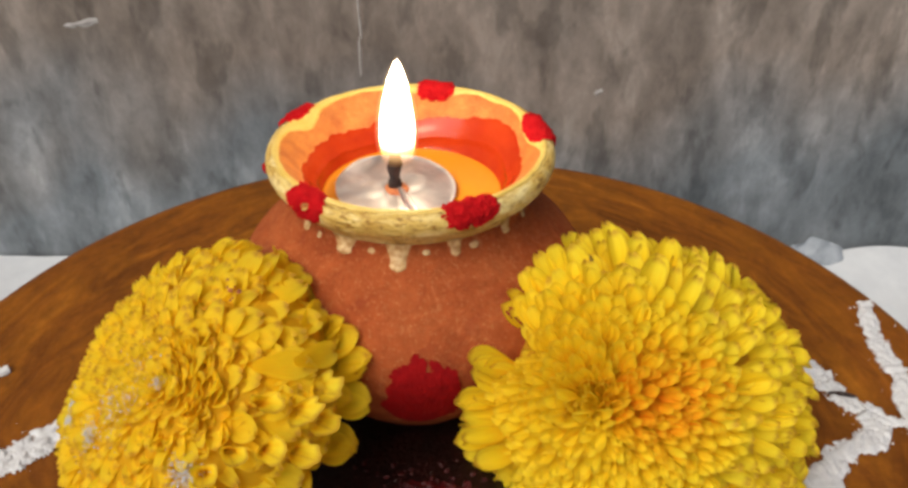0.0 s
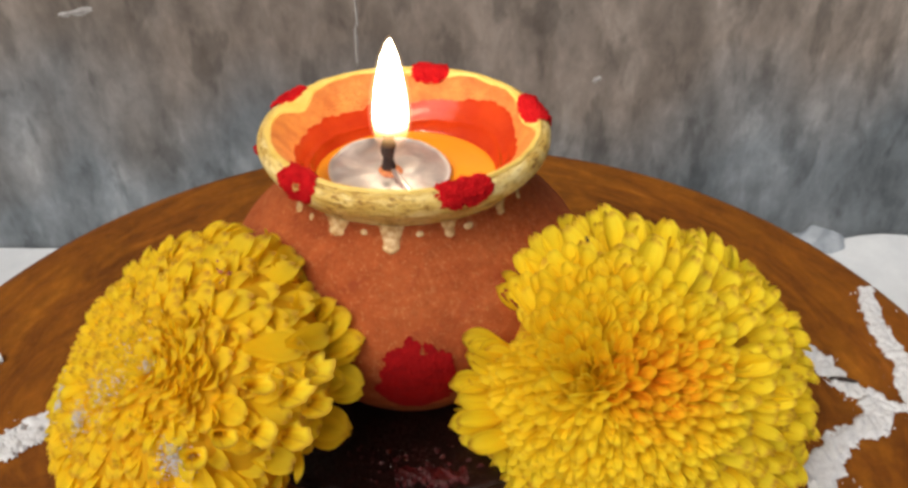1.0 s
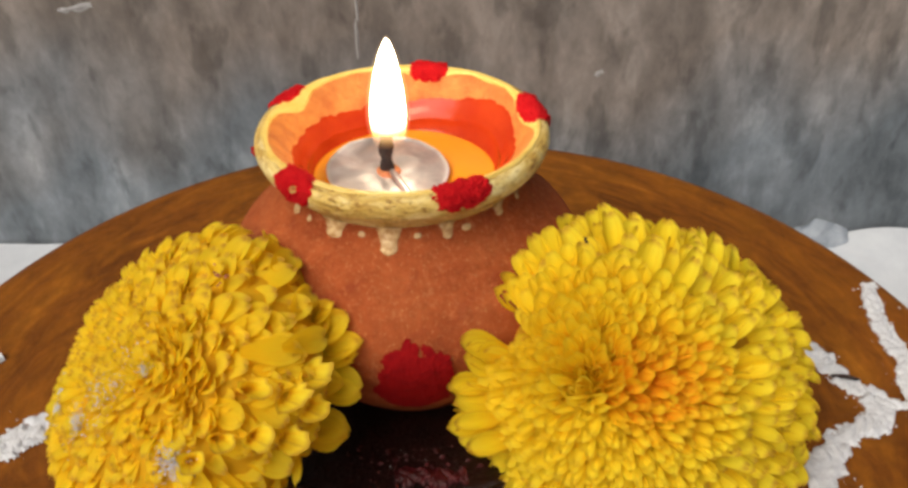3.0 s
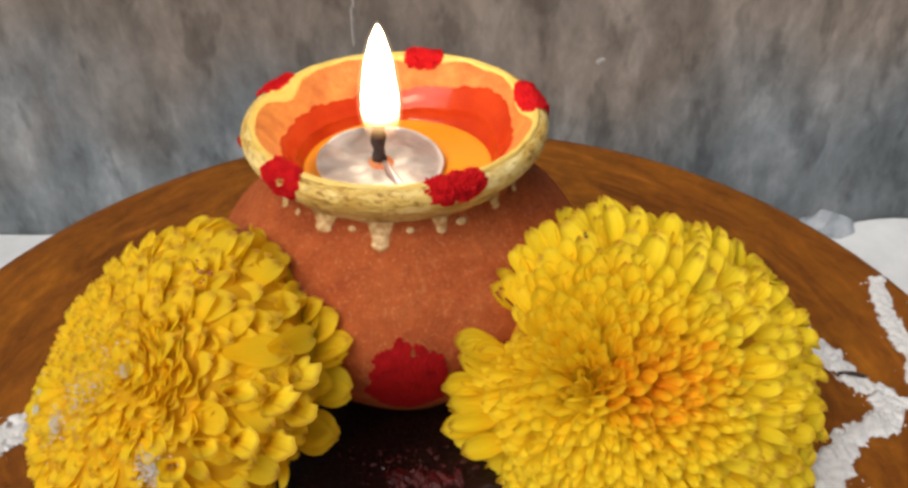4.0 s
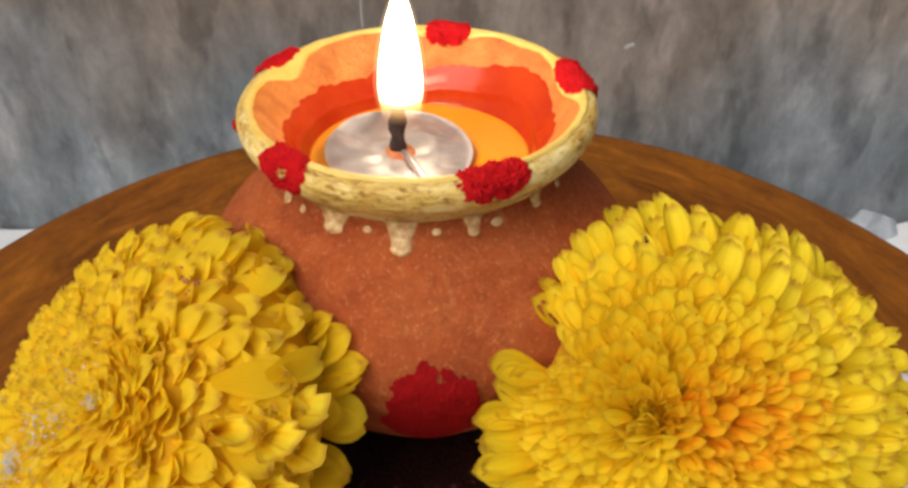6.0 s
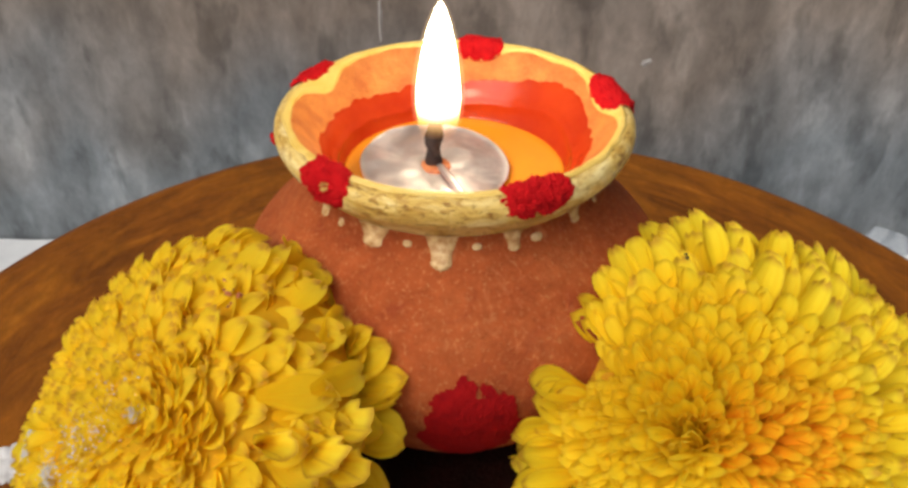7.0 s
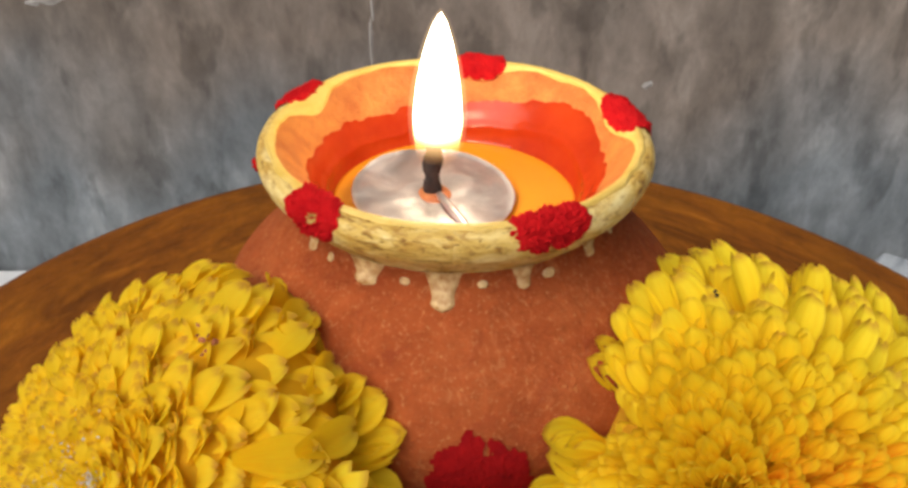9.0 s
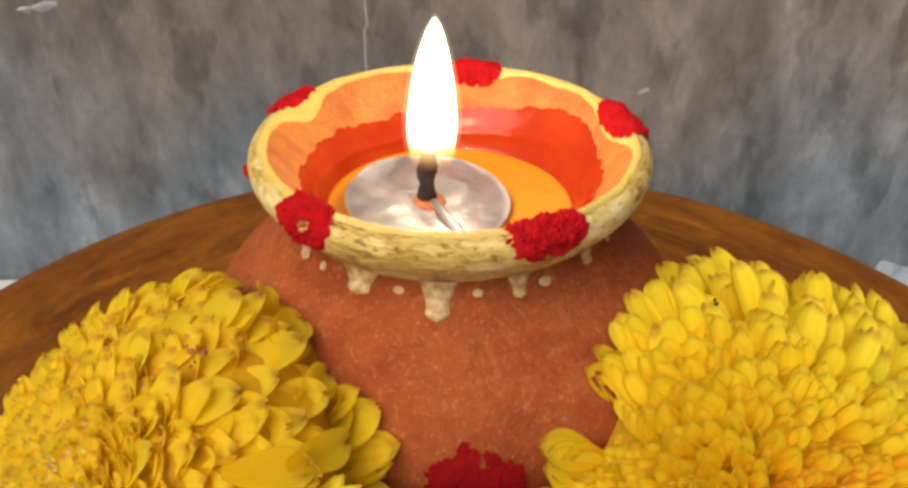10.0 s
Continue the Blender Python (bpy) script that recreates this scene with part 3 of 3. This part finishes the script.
def flower(at, axis, across, deep, spiral, label, mats, seed, rings, hug=0.6, heart=None, forms=SPOONS, core_size=0.80, stray=0.10, hole=None, tubes=None, floret_hug=0.5, floret_forms=BEADS, lie=0.1, grow=None, dent=None, loose=()):
    """A full double chrysanthemum head: petals in a spiral round one axis over an ellipsoid round another.
    rings: (count, from angle, to angle, length, width, kind) with kind petal, rest or floret.
    grow: a side and the sizes away from it and towards it; dent: a side where the outline falls back;
    loose: tip, root and width of petals that stick out."""
    rnd = random.Random(seed)
    f = thing("chrysanthemum", at, label, "flower", "flowers beside the pot")
    shape = Vector(axis).normalized().to_track_quat("Z", "Y").to_matrix()
    turn = Vector(spiral).normalized().to_track_quat("Z", "Y").to_matrix()
    half = Vector((across, across, deep))
    core = bmesh.new()
    bmesh.ops.create_icosphere(core, subdivisions=4, radius=1)
    bmesh.ops.transform(core, matrix=Matrix.Translation(at) @ shape.to_4x4() @ Matrix.Diagonal((*(half * core_size), 1)), verts=core.verts)
    for v in core.verts:
        v.co.z = max(v.co.z, TOP + 0.15)
    part("receptacle", core, mats[1], f)
    foot = Vector((at[0], at[1], TOP))
    part("stem", shifted(lathe([(0, 0), (0.42, 0), (0.45, 0.3), (0.5, max(0.5, at[2] - TOP - 2.2)), (1.3, at[2] - TOP - 1.2), (0, at[2] - TOP - 1.0)], 16), *foot), STEM, f, "short green stem under the head")
    spoons = [petal_grid(*s) for s in forms]
    beads = [petal_grid(*s) for s in floret_forms]
    shapes = [mesh_of("petal", *s, mats[0]) for s in spoons]
    shells = [mesh_of("petal", *petal_grid(*s), mats[0]) for s in SPOONS[:2] + SPOONS[4:5]] if loose else []
    joined = {kind: ([], [], []) for kind in ("rest", "floret", "middle", "heart")}
    base = Matrix.Translation(Vector(at) * U) @ Matrix.Scale(U, 4)
    number = 0
    for count, a0, a1, long, wide, kind in rings:
        for i in range(count):
            number += 1
            c0, c1 = math.cos(radians(a0)), math.cos(radians(a1))
            phi = math.acos(c0 + (c1 - c0) * (i + 0.5) / count) + rnd.uniform(-0.03, 0.03)
            az = number * 2.399963 + rnd.uniform(-3, 3) * stray
            way0 = turn @ Vector((math.cos(az) * math.sin(phi), math.sin(az) * math.sin(phi), math.cos(phi)))
            if hole and way0.dot(Vector(hole).normalized()) > 0.9992:
                continue
            local = shape.transposed() @ way0
            reach = 1 / math.sqrt(sum((c / h) ** 2 for c, h in zip(local, half)))
            tip = way0 * reach * (1 + rnd.uniform(-0.055, 0.055))
            if phi > 0.7 and not tubes:
                tip *= 1 + 0.05 * min(1.0, (phi - 0.7) / 0.4) * wobble(*(way0 * 2.6 + Vector((seed, 0, 0))))
            if dent:
                tip *= 1 - dent[1] * math.exp((way0.dot(Vector(dent[0]).normalized()) - 1) / 0.012)
            if kind == "rest" and phi < 1.4:
                tip *= 0.965
            bent = off_pot(tip, at)
            if (bent - tip).length > 0.22:
                continue
            tip = bent
            if tip.z + at[2] < TOP + 0.5:
                continue
            out = (shape @ Vector([c / h**2 for c, h in zip(local * reach, half)])).normalized()
            pole = turn @ Vector((0, 0, 1))
            along = way0 - pole * way0.dot(pole) * 1.0
            along = along - out * along.dot(out)
            along = along.normalized() if along.length > 1e-4 else Vector((1, 0, 0))
            h = (floret_hug if kind == "floret" else hug) * min(1.0, lie + phi / 0.7)
            way = (out * (1.05 - h) + along * h + Vector([rnd.uniform(-stray, stray) for _ in range(3)])).normalized()
            scale = 1.0
            if grow:
                g = max(0.0, min(1.0, way0.dot(Vector(grow[0]).normalized())))
                scale = grow[1] + (grow[2] - grow[1]) * g * g * (3 - 2 * g)
            if kind == "floret":
                scale = scale**2.6
            size, wid = long * (0.5 + 0.5 * scale) * rnd.uniform(0.88, 1.12), wide * scale * rnd.uniform(0.82, 1.16)
            inner = out * 0.9 - along * 0.6
            z = (inner - way * inner.dot(way)).normalized()
            m = base @ Matrix.Translation(tip - way * size) @ Matrix((way.cross(z), way, z)).transposed().to_4x4() @ Matrix.Rotation(rnd.uniform(-0.25, 0.25), 4, "Y") @ Matrix.Diagonal((wid / 0.52, size, size * 0.8, 1))
            pick = rnd.randrange(len(spoons))
            if kind == "petal":
                ob = place(new("petal", shapes[pick]), f)
                ob.matrix_basis = m
                continue
            near = way0.dot(Vector(heart).normalized()) + rnd.gauss(0, 0.012) if heart and kind == "floret" else -1
            co, uv, faces = joined["heart" if near > 0.985 else "middle" if near > 0.95 else kind]
            k = len(co)
            mm = np.array(m)
            pc, pu, pf = (beads if kind == "floret" else spoons)[pick]
            co.extend(pc @ mm[:3, :3].T + mm[:3, 3])
            uv.extend(pu)
            faces.extend(tuple(v + k for v in face) for face in pf)
    pairs = [(tip, root, wid) for tip, root, wid in loose]
    pairs += [([c * 0.96 + rnd.uniform(-0.22, 0.22) for c in tip], [c + rnd.uniform(-0.15, 0.15) for c in root], wid * 0.8) for tip, root, wid in loose for _ in range(2)]
    for tip, root, wid in pairs:
        bent, root = off_pot(Vector(tip), at), Vector(root) * 0.82
        if (bent - Vector(tip)).length > 0.35:
            continue
        tip = bent
        way = (tip - root).normalized()
        z = Vector((rnd.uniform(-0.3, 0.3), -0.55, 0.8))
        z = (z - way * z.dot(way)).normalized()
        size = min(1.35, (tip - root).length * 1.3)
        ob = place(new("petal", shells[rnd.randrange(len(shells))]), f)
        ob.matrix_basis = base @ Matrix.Translation(tip - way * size) @ Matrix((way.cross(z), way, z)).transposed().to_4x4() @ Matrix.Rotation(rnd.uniform(-0.15, 0.15), 4, "Y") @ Matrix.Diagonal((0.95 * wid / 0.52, size, size * 0.7, 1))
    if tubes:
        # open trumpets with uneven rims, their lower lips drawn out
        n, rings_up = 18, 8
        trumpets = []
        for form in range(4):
            co, uv, faces = [], [], []
            for j in range(rings_up + 1):
                v = j / rings_up
                for i in range(n):
                    t = TAU * i / n
                    ruffle = wobble(math.cos(t) * 1.6, math.sin(t) * 1.6, form * 3.7)
                    r = (0.09 + 0.30 * v**1.4) * (1 + 0.45 * v * v * ruffle)
                    lip = v**3 * (0.34 * math.cos(t) + 0.22 * ruffle + 0.05 * math.cos(7 * t + form))
                    co.append((r * math.sin(t) * (1 + 0.2 * v), v + lip, -r * math.cos(t) - 0.30 * v**4 * max(0.0, math.cos(t)) + 0.08 * v * v * ruffle))
                    uv.append((i / n, v))
            for j in range(rings_up):
                for i in range(n):
                    k = (i + 1) % n
                    faces.append((j * n + i, j * n + k, j * n + n + k, j * n + n + i))
            trumpets.append(mesh_of("petal", np.array(co), uv, faces, TUBE))
        for d in tubes:
            way0 = Vector(d).normalized()
            local = shape.transposed() @ way0
            tip = way0 / math.sqrt(sum((c / h) ** 2 for c, h in zip(local, half))) * rnd.uniform(1.08, 1.15)
            way = (way0 + Vector((0.25, -0.16, 0.55)) + Vector([rnd.uniform(-0.25, 0.25) for _ in range(3)])).normalized()
            z = Vector((rnd.uniform(-0.9, 0.5), 0, 1))
            z = (z - way * z.dot(way)).normalized()
            size = rnd.uniform(0.55, 0.75)
            ob = place(new("petal", trumpets[rnd.randrange(4)]), f)
            ob.matrix_basis = base @ Matrix.Translation(tip - way * size) @ Matrix((way.cross(z), way, z)).transposed().to_4x4() @ Matrix.Diagonal((rnd.uniform(0.55, 0.75), size, rnd.uniform(0.30, 0.50), 1))
            ob["label"] = "wide open tube shaped petal"
    for kind, name, material in (("rest", "petal_mass", mats[1]), ("floret", "floret_mass", mats[2]), ("middle", "floret_ring", MIDDLE), ("heart", "heart", HEART)):
        if joined[kind][0]:
            ob = place(new(name, mesh_of(name, *joined[kind], material)), f)
            tagged(ob, {"rest": "packed petals behind", "floret": "small packed florets", "middle": "amber florets round the heart", "heart": "orange heart of tiny florets"}[kind], kind="stuff")
    return f


flower((5.76, -2.10, 7.36), (-0.6, -0.32, 0.73), 3.95, 5.35, (-0.36, -0.73, 0.58), "full yellow chrysanthemum head with an orange heart beside the pot", (PETAL, PETAL_REST, FLORET), 5,
       [(120, 0, 13, 0.8, 0.16, "floret"), (820, 11, 26, 0.5, 0.165, "floret"), (900, 23, 40, 0.6, 0.21, "floret"), (290, 34, 80, 1.3, 0.42, "petal"), (420, 33, 84, 1.2, 0.40, "rest"), (680, 76, 135, 1.4, 0.48, "rest")],
       hug=0.5, core_size=0.86, lie=0.8, heart=(-0.02, -0.72, 0.69), hole=(-0.38, -0.73, 0.58), floret_hug=0.46, grow=((-0.71, -0.35, 0.62), 0.88, 1.25), dent=((-0.68, -0.32, 0.66), 0.15),
       loose=[((-3.87, -0.93, 3.95), (-2.91, -1.05, 3.19), 0.55), ((-3.64, -0.89, 4.11), (-3.04, -0.96, 3.44), 0.40), ((-4.50, -1.98, 3.25), (-3.38, -1.92, 2.77), 0.66), ((-4.43, -2.20, 2.91), (-3.25, -2.09, 2.51), 0.70), ((-4.71, -2.54, 2.39), (-3.50, -2.32, 2.15), 0.50), ((-4.61, -2.85, 2.20), (-3.51, -2.61, 2.00), 0.55), ((-4.75, -3.26, 1.84), (-3.51, -2.95, 1.75), 0.50), ((-4.30, -3.51, 1.51), (-3.27, -3.23, 1.36), 0.55)])
flower((-4.60, -4.30, 9.35), (-0.56, -0.38, 0.74), 3.62, 2.0, (-0.09, -0.60, 0.79), "ball shaped golden chrysanthemum head dusted with white powder", (GOLD, GOLD_REST, GOLD_REST), 8,
       [(230, 0, 30, 0.65, 0.30, "floret"), (295, 26, 90, 0.9, 0.37, "petal"), (820, 24, 94, 0.86, 0.35, "rest"), (480, 86, 145, 1.1, 0.46, "rest")],
       hug=0.56, forms=FRILLS, core_size=0.945, stray=0.24, lie=0.6, tubes=TUBES, floret_hug=0.42, floret_forms=FRILLS, grow=((0.84, 0.07, 0.54), 0.76, 1.32),
       loose=[((3.40, 0.46, 2.01), (2.92, 0.36, 1.52), 0.42), ((3.63, 0.32, 1.79), (2.92, 0.08, 1.07), 0.70), ((3.96, 0.05, 1.38), (2.98, -0.02, 0.93), 0.60), ((3.90, -0.12, 1.11), (2.98, -0.10, 0.80), 0.34), ((3.93, -0.49, 0.53), (2.92, -0.26, 0.56), 0.80), ((3.60, -1.05, -0.31), (2.78, -0.82, -0.31), 0.85)])
golden = scene.objects["chrysanthemum.001"]


def crumbs(name, spots, size, material, seed, parent=None):
    """Small lumps of powder at the given places, in one mesh."""
    rnd = random.Random(seed)
    bm = bmesh.new()
    bmesh.ops.create_icosphere(bm, subdivisions=1, radius=1)
    ball = np.array([v.co for v in bm.verts])
    shell = [tuple(v.index for v in f.verts) for f in bm.faces]
    bm.free()
    made = np.random.RandomState(seed)
    co, faces = [], []
    for k, p in enumerate(spots):
        r = size * (0.35 + rnd.random() ** 2 * 1.3)
        co.append((np.array(p) + ball * made.uniform(0.55, 1.35, (len(ball), 1)) * made.uniform(0.7, 1.3, 3) * r) * U)
        faces.extend(tuple(i + k * len(ball) for i in f) for f in shell)
    me = bpy.data.meshes.new(name)
    me.from_pydata([tuple(c) for c in np.concatenate(co)], [], faces)
    me.materials.append(material)
    return place(new(name, me), parent)


dust = random.Random(4)
spots = []
# where powder has caught: direction, spread, count
for way, spread, count in [((-0.99, -0.16, -0.04), 0.06, 900), ((-1.00, -0.07, 0.06), 0.05, 500), ((-0.76, -0.63, 0.16), 0.06, 500), ((-0.50, -0.66, 0.56), 0.15, 350), ((-0.04, -0.61, 0.79), 0.03, 160), ((-0.29, -0.47, 0.83), 0.14, 110), ((0.23, -0.93, 0.27), 0.05, 800)]:
    for _ in range(count):
        d = (Vector(way) + Vector([dust.gauss(0, spread) for _ in range(3)])).normalized()
        q = Vector((-0.56, -0.38, 0.74)).normalized()
        k = d.dot(q)
        spots.append(Vector((-4.6, -4.3, 9.35)) + d / math.sqrt((1 - k * k) / 3.66**2 + k * k / 2.04**2) * dust.uniform(0.95, 1.01))
tagged(crumbs("powder_dust", spots, 0.0125, POWDER, 6, golden), "white powder caught on the petals", kind="stuff")


yellow = scene.objects["chrysanthemum"]
tagged(crumbs("dark_speck", [(4.0, -2.82, 12.24), (4.02, -2.85, 12.2)], 0.03, WICK, 2, yellow), "tiny dark speck on a petal")
tagged(crumbs("red_crumbs", [(-3.42 + dust.gauss(0, 0.09), -4.2 + dust.gauss(0, 0.05), 12.3 + dust.gauss(0, 0.09)) for _ in range(14)], 0.035, EMBER, 3, golden), "red brown crumbs on the petals", kind="stuff")


# ---- white powder on the board ----
def powder_line(points, width, seed, label, name="white_powder_line", material=None, z=TOP):
    """A trail of white powder through the points, ragged at both sides."""
    line = smooth_line(points, 14)
    n = len(line) - 1
    def edge(u, v):
        return 1 - abs(2 * v - 1) ** 1.6 - 0.9 * abs(wobble(u * n * 0.13, v * 2.2, seed)) - 0.45 * wobble(u * n * 0.45, v * 5, seed) - 0.2 * wobble(u * n * 1.3, v * 12, seed)
    def f(u, v):
        k = min(n - 1, int(u * n))
        p = line[k] + (line[k + 1] - line[k]) * (u * n - k)
        d = line[k + 1] - line[k]
        d = d / (math.hypot(*d) or 1)
        w = width * (1 + 0.5 * wobble(u * n * 0.1, seed, 2))
        o = (2 * v - 1) * w
        h = max(0.0, edge(u, v))
        return (p[0] - d[1] * o, p[1] + d[0] * o, z + 0.02 + 0.16 * min(1, h * 2) * (0.6 + 0.8 * abs(wobble(p[0] * 3 + o * 3, p[1] * 3, seed))))
    ob = part(name, grid(bmesh.new(), f, n * 3, 22, keep=lambda u, v: edge(u, v) > 0.05), material or POWDER)
    return tagged(ob, label, "powder", "powder lines on the board", "stuff")


powder_line([(14.95, 4.9), (14.6, 3.2), (14.5, 2.2), (14.55, 1.2), (14.3, 0.2), (14.0, -1.2)], 0.36, 3, "trail of white powder along the board's edge")
powder_line([(11.6, 2.2), (12.05, 1.3), (12.5, 0.2), (13.0, -0.4), (12.7, -1.3), (11.6, -1.9), (10.8, -2.8), (10.2, -4.2)], 0.46, 5, "crooked trail of white powder on the board")
powder_line([(13.0, -0.6), (13.8, -0.75), (14.8, -0.9)], 0.2, 7, "short thin trail of white powder on the board")
powder_line([(-8.6, 0.0), (-9.7, -0.9), (-10.5, -1.9), (-11.3, -2.6), (-12.6, -3.2)], 0.6, 9, "broad trail of white powder on the board")
powder_line([(-12.6, 1.2), (-12.8, 1.05), (-13.1, 0.95)], 0.22, 12, "small dab of white powder on the board")
# Red smear whose colour already holds the shade between the flowers.
tagged(powder_line([(-0.2, -4.5), (0.4, -4.4), (1.0, -4.5), (1.5, -4.4)], 0.3, 15, "thin smear of red powder on the saucer", "red_powder_smear", DEEP_SHADE_RED, TOP + 1.38), group="powder on the saucer")
rnd = random.Random(11)
spots = []
for _ in range(170):
    a, r = rnd.gauss(0.08, 0.22), rnd.uniform(3.5, 4.9)
    spots.append((r * math.sin(a), -r * math.cos(a), TOP + 1.33 + 0.06 * (r - 3.5)))
tagged(crumbs("red_crumbs", spots[:140], 0.045, DEEP_SHADE_RED, 8), "glossy red crumbs on the saucer, coloured dark for shade", "powder", "powder on the saucer", "stuff")
# Whitish specks added to imitate glints on the dark glaze.
tagged(crumbs("pale_crumbs", spots[152:], 0.016, POWDER, 9), "pale crumbs standing in for glints on the saucer", "powder", "powder on the saucer", "stuff")
for name, line, w, count in (("edge", [(14.95, 4.9), (14.5, 2.2), (14.0, -1.2)], 0.8, 40), ("crooked", [(11.6, 2.2), (12.5, 0.2), (12.7, -1.3), (10.2, -4.2)], 0.9, 60), ("broad", [(-8.6, 0.0), (-10.5, -1.9), (-12.6, -3.2)], 1.1, 60)):
    curve = smooth_line(line, 20)
    spots = []
    for _ in range(count):
        p = curve[rnd.randrange(len(curve))]
        spots.append(Vector((p[0] + rnd.gauss(0, w * 0.42), p[1] + rnd.gauss(0, w * 0.42), TOP + 0.02)))
    tagged(crumbs("powder_crumbs", spots, 0.024, POWDER, 5), "loose white powder crumbs beside the trail", "powder", "powder lines on the board", "stuff")


def rod(points, radius, n=8):
    """A thin bent rod through the points."""
    line = [Vector(p) for p in smooth_line(points, 6)]
    def f(u, v):
        k = min(len(line) - 2, int(v * (len(line) - 1)))
        p = line[k].lerp(line[k + 1], v * (len(line) - 1) - k)
        way = (line[k + 1] - line[k]).normalized()
        side = way.orthogonal().normalized()
        r = radius * (0.5 + math.sin(max(0.02, min(0.98, v)) * math.pi) * 0.5)
        return p + side * r * math.cos(u * TAU) + way.cross(side) * r * math.sin(u * TAU)
    return grid(bmesh.new(), f, n, len(line) * 2, True)


tagged(part("twig", rod([(12.05, 0.40, TOP + 0.12), (12.4, 0.28, TOP + 0.2), (12.8, 0.2, TOP + 0.15)], 0.07), WICK), "tiny dark twig lying in the white powder", "twig")

# ---- marks on the wall ----
CHIP = simple("bare_lime", (0.26, 0.25, 0.24), (0.44, 0.43, 0.42), 200, 0.9, 0.0006)
north = scene.objects["wall_north"]
for x, z, w, h, tilt in [(-15.0, 10.95, 0.55, 0.16, 12), (-15.75, 10.82, 0.28, 0.12, 5), (7.35, 7.88, 0.24, 0.13, 30), (-3.3, 9.5, 0.07, 0.9, 0), (-3.22, 11.2, 0.06, 1.0, 2), (-3.25, 12.8, 0.09, 0.8, 0)]:
    def f(u, v, x=x, z=z, w=w, h=h, tilt=tilt):
        r = v * (1 + 0.45 * wobble(math.cos(u * TAU) * 1.5 + x, math.sin(u * TAU) * 1.5, z))
        a, c = r * w * math.cos(u * TAU), r * h * math.sin(u * TAU)
        t = radians(tilt)
        return (x + a * math.cos(t) - c * math.sin(t), 16.998 - 0.05 * (1 - v), z + a * math.sin(t) + c * math.cos(t))
    part("chip", grid(bmesh.new(), f, 22, 5, True), CHIP, north, "pale chip in the plaster")

# ---- scrap by the wall ----
def scrap_f(u, v):
    x, z = 17.6 + 2.6 * u, -0.95 + 1.35 * v * (0.55 + 0.45 * math.sin(u * 2.6 + 0.4) + 0.15 * wobble(u * 3, 1, 2))
    return (x, 16.55 - 0.9 * (1 - v) + 0.3 * wobble(u * 4, v * 3, 3), z + 0.06 * wobble(u * 5, v * 3, 9))
tagged(part("cloth_scrap", grid(bmesh.new(), scrap_f, 36, 16), SCRAP), "small crumpled scrap of white cloth against the wall", "cloth scrap")
